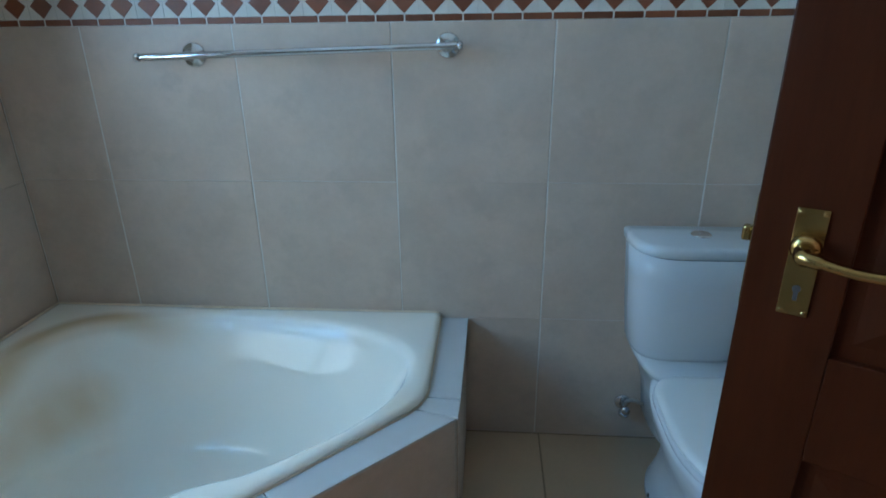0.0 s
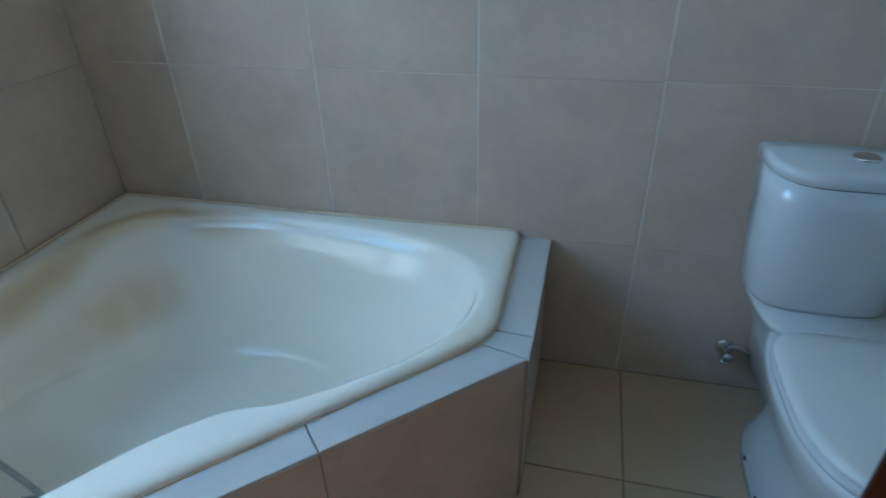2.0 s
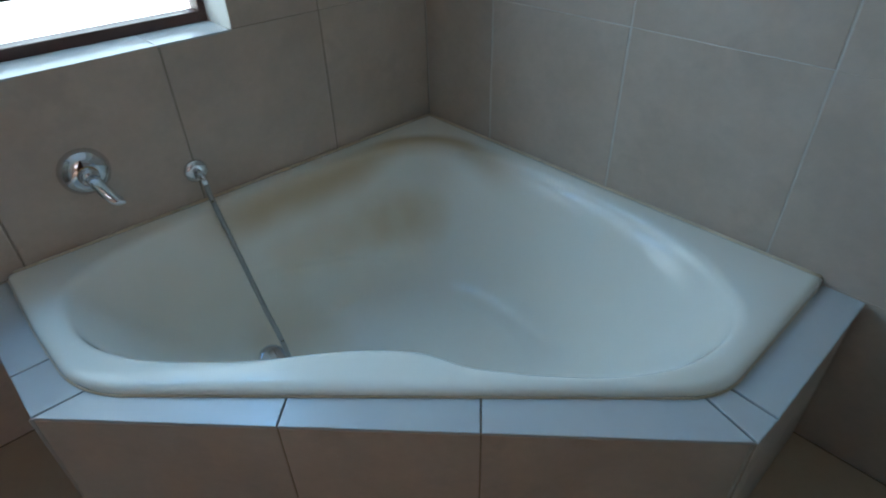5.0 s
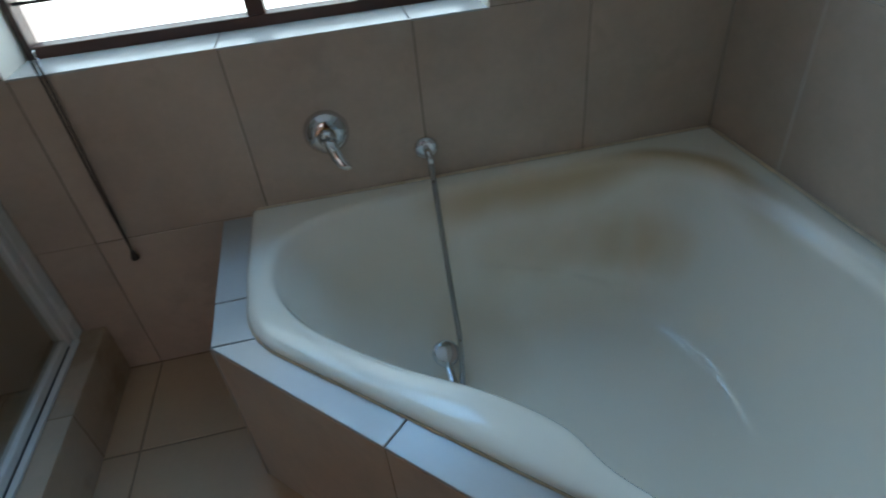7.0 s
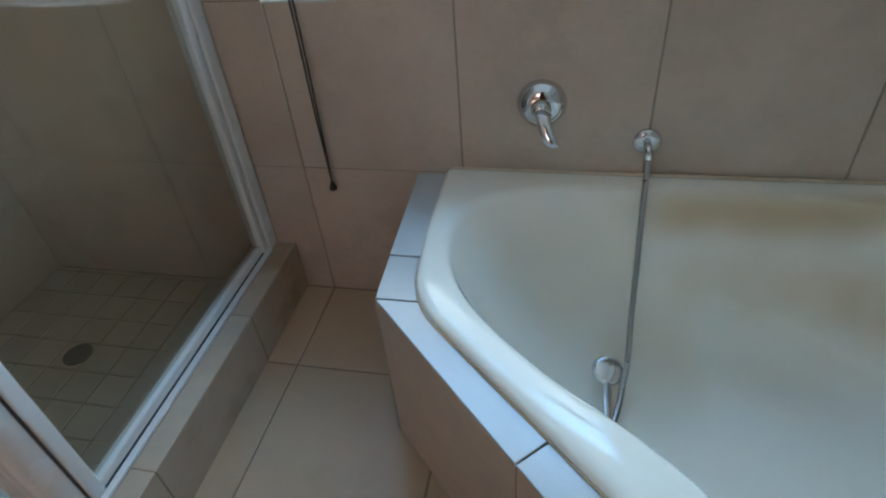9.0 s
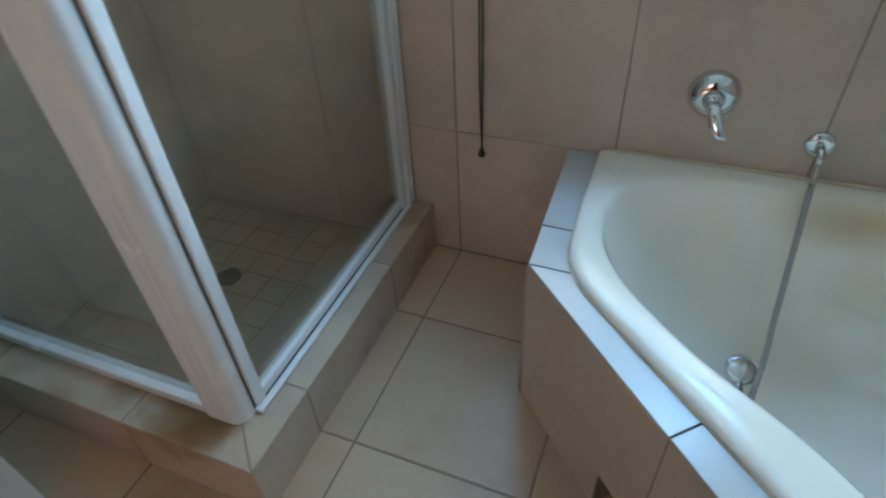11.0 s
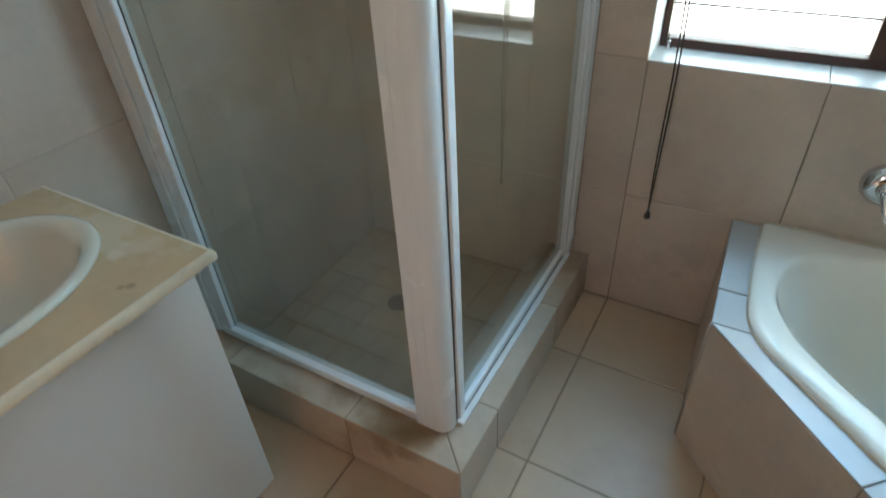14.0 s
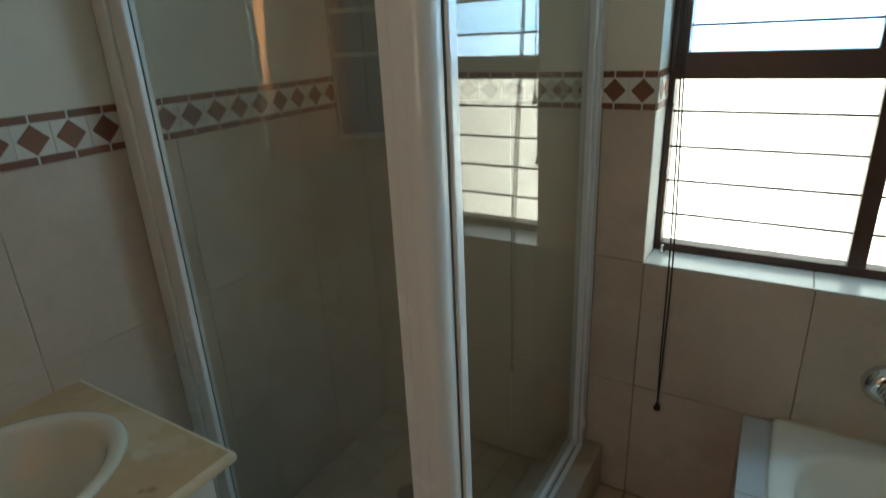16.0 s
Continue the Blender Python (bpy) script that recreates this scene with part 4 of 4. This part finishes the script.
elbow = thing("hose_elbow", (-0.845, 0, 0.556), "round chrome wall outlet for the shower hose", "wall outlet")
part("rosette", spun([(0.032, 0), (0.032, 0.003), (0.028, 0.009), (0.014, 0.011), (0.001, 0.011)], (0, 0, 0), (0, -1, 0)), CHROME, elbow, smooth=True)
part("spout", add_tube(bmesh.new(), smooth_line([(0, -0.008, 0), (0, -0.028, -0.001), (0.002, -0.038, -0.010), (0.003, -0.041, -0.026)], 6), 0.0095, 12), CHROME, elbow, smooth=True)
hand = thing("hand_shower", (-0.905, -0.36, 0.20), "chrome hand shower on a grey metal hose lying in the bath", "hand shower")


def rel(*p):
    return Vector(p) - hand.location


part("hose", add_tube(bmesh.new(), smooth_line([rel(-0.842, -0.042, 0.528), rel(-0.842, -0.060, 0.48), rel(-0.848, -0.135, 0.40), rel(-0.853, -0.21, 0.315), rel(-0.858, -0.285, 0.235), rel(-0.862, -0.345, 0.185), rel(-0.872, -0.40, 0.150), rel(-0.885, -0.46, 0.128), rel(-0.90, -0.505, 0.122)], 22), 0.0064, 10, 0.16), HOSE_STEEL, hand, "ribbed grey metal hose", True)
axis = Vector((0.15, -0.45, 0.88)).normalized()
part("spray_head", spun([(0.020, -0.022), (0.033, -0.012), (0.037, 0.0), (0.035, 0.006), (0.026, 0.0095), (0.012, 0.0115), (0.001, 0.012)], rel(-0.905, -0.372, 0.160), axis), CHROME, hand, smooth=True)
part("handle", add_tube(bmesh.new(), smooth_line([rel(-0.905, -0.382, 0.150), rel(-0.906, -0.41, 0.142), rel(-0.905, -0.46, 0.132), rel(-0.902, -0.51, 0.122)], 6), 0.011, 12), CHROME, hand, smooth=True)

# ---- blind cords ----
cords = thing("blind_cord", (-1.67, -0.02, WIN_TOP), "dark brown blind cord with small tassel", "blind cord", "blind cords")


def cord(parent, line, tassel):
    o = parent.location
    part("strand", add_tube(bmesh.new(), [p - o for p in smooth_line(line, 8)], 0.0026, 6), CORD, parent, smooth=True)
    if tassel:
        part("tassel", spun([(0.002, 0.0), (0.004, -0.004), (0.0105, -0.022), (0.010, -0.029), (0.001, -0.028)], Vector(line[-1]) + Vector((0, 0, 0.002)) - o, sides=14), CORD, parent, smooth=True)


cord(cords, [(-1.708, 0.02, WIN_TOP), (-1.69, 0.0, 1.62), (-1.664, -0.012, 0.955), (-1.660, -0.016, 0.62), (-1.655, -0.018, 0.42)], True)
cord(cords, [(-1.700, 0.02, WIN_TOP), (-1.683, 0.0, 1.62), (-1.654, -0.014, 0.955), (-1.652, -0.018, 0.62), (-1.655, -0.018, 0.42)], False)
for x, y, z in ((-1.710, 0.039, 1.378), (-1.715, 0.055, 1.182)):
    c = thing("blind_cord", (x, y, WIN_TOP), "short dark brown blind cord with bell tassel", "blind cord", "blind cords")
    cord(c, [(x, y, WIN_TOP), (x, y, (WIN_TOP + z) / 2), (x, y, z)], True)

# ---- tiles, last ----


def spans_between(lo, hi, start, pitch):
    """Cuts lo..hi at the joints start + k * pitch."""
    cuts = [lo] + [start + k * pitch for k in range(-20, 21) if lo + 0.02 < start + k * pitch < hi - 0.02] + [hi]
    return list(zip(cuts, cuts[1:]))


def tile_wall(parent, way, fixed, lo, hi, start, holes=(), second=2 * ROW, bed=GAP_H):
    rows_z = [(0.0, ROW), (ROW, second), (second, BORDER)]
    for a, b in spans_between(lo, hi, start, 0.447):
        for z0, z1 in rows_z:
            cut = [(a, b, z0, z1)]
            for h0, h1, v0, v1 in holes:
                rest = []
                for q0, q1, w0, w1 in cut:
                    if q1 <= h0 or q0 >= h1 or w1 <= v0 or w0 >= v1:
                        rest.append((q0, q1, w0, w1))
                        continue
                    if q0 < h0:
                        rest.append((q0, h0, w0, w1))
                    if q1 > h1:
                        rest.append((h1, q1, w0, w1))
                    if w0 < v0:
                        rest.append((max(q0, h0), min(q1, h1), w0, v0))
                cut = rest
            for q0, q1, w0, w1 in cut:
                w, h = q1 - q0 - GAP, w1 - w0 - bed
                if w < 0.01 or h < 0.01:
                    continue
                u, v = (q0 + q1) / 2, (w0 + w1) / 2
                jitter = random.uniform(-0.0006, 0.0004)
                m = facing(way, fixed + jitter, u, v) if way in ("east", "west") else facing(way, u, fixed + jitter, v)
                piece("tile", rect(w, h), 0.006, TILE, parent, m @ pose(random.uniform(-0.0005, 0.0005), random.uniform(-0.0004, 0.0004), 0, random.uniform(-0.12, 0.12), random.uniform(-0.12, 0.12), random.uniform(-0.08, 0.08)))


def tile_border(parent, way, fixed, lo, hi, start):
    strip, pitch = 0.020, 0.0792
    cuts = [(a, b, False) for a, b in spans_between(lo, hi, start, pitch)] + [(a, b, True) for a, b in spans_between(lo, hi, start + pitch / 2, pitch)]
    for a, b, is_strip in cuts:
        u = (a + b) / 2

        def put(name, outline, mat, z, lift=0.0):
            if way in ("east", "west"):
                m = facing(way, fixed + (-lift if way == "east" else lift), u, z)
            else:
                m = facing(way, u, fixed - lift, z)
            piece(name, outline, 0.006, mat, parent, m, 0.001)

        if is_strip:
            for z in (BORDER + strip / 2, BORDER + BORDER_H - strip / 2):
                put("border_strip", rect(b - a - 0.0045, strip - 0.003), TERRACOTTA, z, 0.0012)
            continue
        put("border_tile", rect(b - a - 0.0006, BORDER_H - 0.001), BORDER_WHITE, BORDER + BORDER_H / 2)
        if b - a > 0.07:
            put("border_diamond", [(0, -0.033), (0.033, 0), (0, 0.033), (-0.033, 0)], TERRACOTTA, BORDER + BORDER_H / 2, 0.0015)


tile_wall(wall_east, "east", 0.0, S, 0.0, -1.637, bed=0.0004)
tile_wall(wall_west, "west", W, S, 0.0, -1.21)
tile_wall(wall_north, "north", 0.0, -1.89, 0.0, -1.737, [(WIN_X0, WIN_X1, SILL, BORDER)], SILL)
tile_wall(shower_wall, "north", 0.0, W, -1.89, -1.737)
tile_wall(wall_south, "south", S, W, 0.0, -1.3, [(DOOR_X0 - 0.03, DOOR_X1 + 0.03, -1.0, BORDER)])
tile_border(wall_east, "east", 0.0, S, 0.0, -1.19)
tile_border(wall_west, "west", W, S, 0.0, -0.90)
tile_border(wall_north, "north", 0.0, W, WIN_X0, WIN_X0)
tile_border(wall_north, "north", 0.0, WIN_X1, 0.0, WIN_X1)

for k in range(2):
    y = 0.034 + 0.067 * k
    for z in (BORDER + 0.010, BORDER + BORDER_H - 0.010):
        piece("border_strip", rect(0.065, 0.018), 0.004, TERRACOTTA, wall_north, facing("west", WIN_X0 + 0.003, y, z), 0.001)
    piece("border_tile", rect(0.066, 0.066), 0.004, BORDER_WHITE, wall_north, facing("west", WIN_X0 + 0.003, y, BORDER + BORDER_H / 2), 0.001)
    piece("border_diamond", [(0, -0.030), (0.030, 0), (0, 0.030), (-0.030, 0)], 0.004, TERRACOTTA, wall_north, facing("west", WIN_X0 + 0.0045, y, BORDER + BORDER_H / 2), 0.001)

for x0, x1 in spans_between(WIN_X0, WIN_X1, -1.295, 0.447):
    piece("sill_tile", rect(x1 - x0 - 0.002, FY), 0.005, SILL_TILE, wall_north, facing("floor", (x0 + x1) / 2, FY / 2, SILL))

for x0, x1 in spans_between(W, 0.0, -1.735, 0.4405):
    for y0, y1 in spans_between(S, 0.0, -0.326, 0.4415):
        if x1 < KX - KW and y0 > KY + KW - 0.02 or x0 > -0.9 and y0 > -0.8:
            continue
        piece("tile", rect(x1 - x0 - 0.006, y1 - y0 - 0.006), 0.006, FLOOR_TILE, floor, facing("floor", (x0 + x1) / 2, (y0 + y1) / 2, 0))
for x0, x1 in spans_between(W, KX - KW, KX - KW, 0.102):
    for y0, y1 in spans_between(KY + KW, 0.0, KY + KW, 0.102):
        piece("mosaic_tile", rect(x1 - x0 - 0.006, y1 - y0 - 0.006), 0.006, MOSAIC, floor, facing("floor", (x0 + x1) / 2, (y0 + y1) / 2, 0.0015))

# kerb tiles
o = kerb.location


def kerb_tile(outline, m, mat=KERB_TILE):
    piece("tile", outline, 0.006, mat, kerb, m)


for y0, y1 in spans_between(KY, 0.0, -0.319, 0.453):
    kerb_tile(rect(y1 - y0 - 0.003, KH - 0.007), facing("west", -0.0006, (y0 + y1) / 2 - o.y, KH / 2 - 0.0035))
    if y0 > KY + 0.01:
        kerb_tile(rect(KW, y1 - y0 - 0.003), facing("floor", -KW / 2, (y0 + y1) / 2 - o.y, KH))
for x0, x1 in spans_between(W, KX, -2.18, 0.44):
    kerb_tile(rect(x1 - x0 - 0.003, KH - 0.007), facing("north", (x0 + x1) / 2 - o.x, 0.0006, KH / 2 - 0.0035))
    if x1 < KX - 0.01:
        kerb_tile(rect(x1 - x0 - 0.003, KW), facing("floor", (x0 + x1) / 2 - o.x, KW / 2, KH))
YC = -0.772 - KY
kerb_tile([(0, 0.003), (0, YC - 0.002), (-KW, YC - 0.002), (-KW, KW + 0.002)], facing("floor", 0, 0, KH))
kerb_tile([(-0.003, 0), (-KW - 0.002, KW), (-2.18 + 0.002 - KX, KW), (-2.18 + 0.002 - KX, 0)], facing("floor", 0, 0, KH))
for x0, x1 in spans_between(W, KX - KW, -2.18, 0.44):
    kerb_tile(rect(x1 - x0 - 0.003, KH), facing("south", (x0 + x1) / 2 - o.x, KW, KH / 2))
for y0, y1 in spans_between(KY + KW, 0.0, -0.319, 0.453):
    kerb_tile(rect(y1 - y0 - 0.003, KH), facing("east", -KW, (y0 + y1) / 2 - o.y, KH / 2))

# bath surround tiles
o = surround.location
PT = LEDGE - 0.007                      # panels end under the ledge tiles
DW = (P0 - PN).normalized()
side = Matrix(((DW.x, 0, DW.y), (DW.y, 0, -DW.x), (0, 1, 0))).to_4x4()
side.translation = (PN.x - o.x, PN.y - o.y, 0)
piece("tile", [(0.001, 0), ((P0 - PN).length - 0.002, 0), ((P0 - PN).length - 0.002, PT), (0.001, PT)], 0.006, TILE, surround, side)
for x0, x1 in ((P1.x, -0.44), (-0.44, 0.0)):
    piece("tile", rect(x1 - x0 - 0.003, PT), 0.006, TILE, surround, Matrix.Translation(((x0 + x1) / 2 - o.x, P1.y - 0.004 - o.y, PT / 2)) @ FACE["north"].to_4x4())
turn = Matrix(((D.x, 0, -NRM.x), (D.y, 0, -NRM.y), (0, 1, 0))).to_4x4()
turn.translation = (P0.x - o.x, P0.y - o.y, 0)
J1, J2, g = 0.449, 0.806, 0.0015
piece("tile", [(0.002, 0), (NOTCH0, 0), (NOTCH0, NOTCH_H), (J1 - g, NOTCH_H), (J1 - g, PT), (0.002, PT)], 0.006, TILE, surround, turn)
piece("tile", [(J1 + g, NOTCH_H), (NOTCH1, NOTCH_H), (NOTCH1, 0), (J2 - g, 0), (J2 - g, PT), (J1 + g, PT)], 0.006, TILE, surround, turn)
piece("tile", [(J2 + g, 0), (DIAG - 0.001, 0), (DIAG - 0.001, PT), (J2 + g, PT)], 0.006, TILE, surround, turn)

for p in (P0, P1):                      # grouted corners
    part("corner_joint", add_tube(bmesh.new(), [(p.x - o.x, p.y - o.y + 0.0035, 0.0), (p.x - o.x, p.y - o.y + 0.0035, PT)], 0.0045, 8), GROUT_TILE, surround, smooth=True)


def ledge_tile(*points):
    piece("ledge_tile", [(x - o.x, y - o.y) for x, y in points], 0.006, SILL_TILE, surround, facing("floor", 0, 0, LEDGE), 0.0015)


def on_diag(s, off):
    p = P0 + D * s + NRM * off
    return (p.x, p.y)


ledge_tile((PN.x, -0.002), (-1.399, -0.345), (-1.28, -0.345), (-1.28, -0.002))
ledge_tile((-1.398, -0.349), (P0.x, P0.y + 0.003), (-1.27, P0.y + 0.003), (-1.27, -0.349))
ledge_tile((P0.x + 0.001, P0.y), on_diag(J1 - g, 0), on_diag(J1 - g, 0.12), (-1.235, P0.y))
ledge_tile(on_diag(J1 + g, 0), on_diag(J2 - g, 0), on_diag(J2 - g, 0.12), on_diag(J1 + g, 0.12))
ledge_tile(on_diag(J2 + g, 0), (P1.x - 0.002, P1.y), (-0.480, -1.262), on_diag(J2 + g, 0.12))
ledge_tile((P1.x + 0.002, P1.y - 0.004), (-0.442, -1.402), (-0.432, -1.262), (-0.476, -1.262))
ledge_tile((-0.438, -1.402), (-0.002, -1.405), (-0.002, -1.29), (-0.428, -1.29))
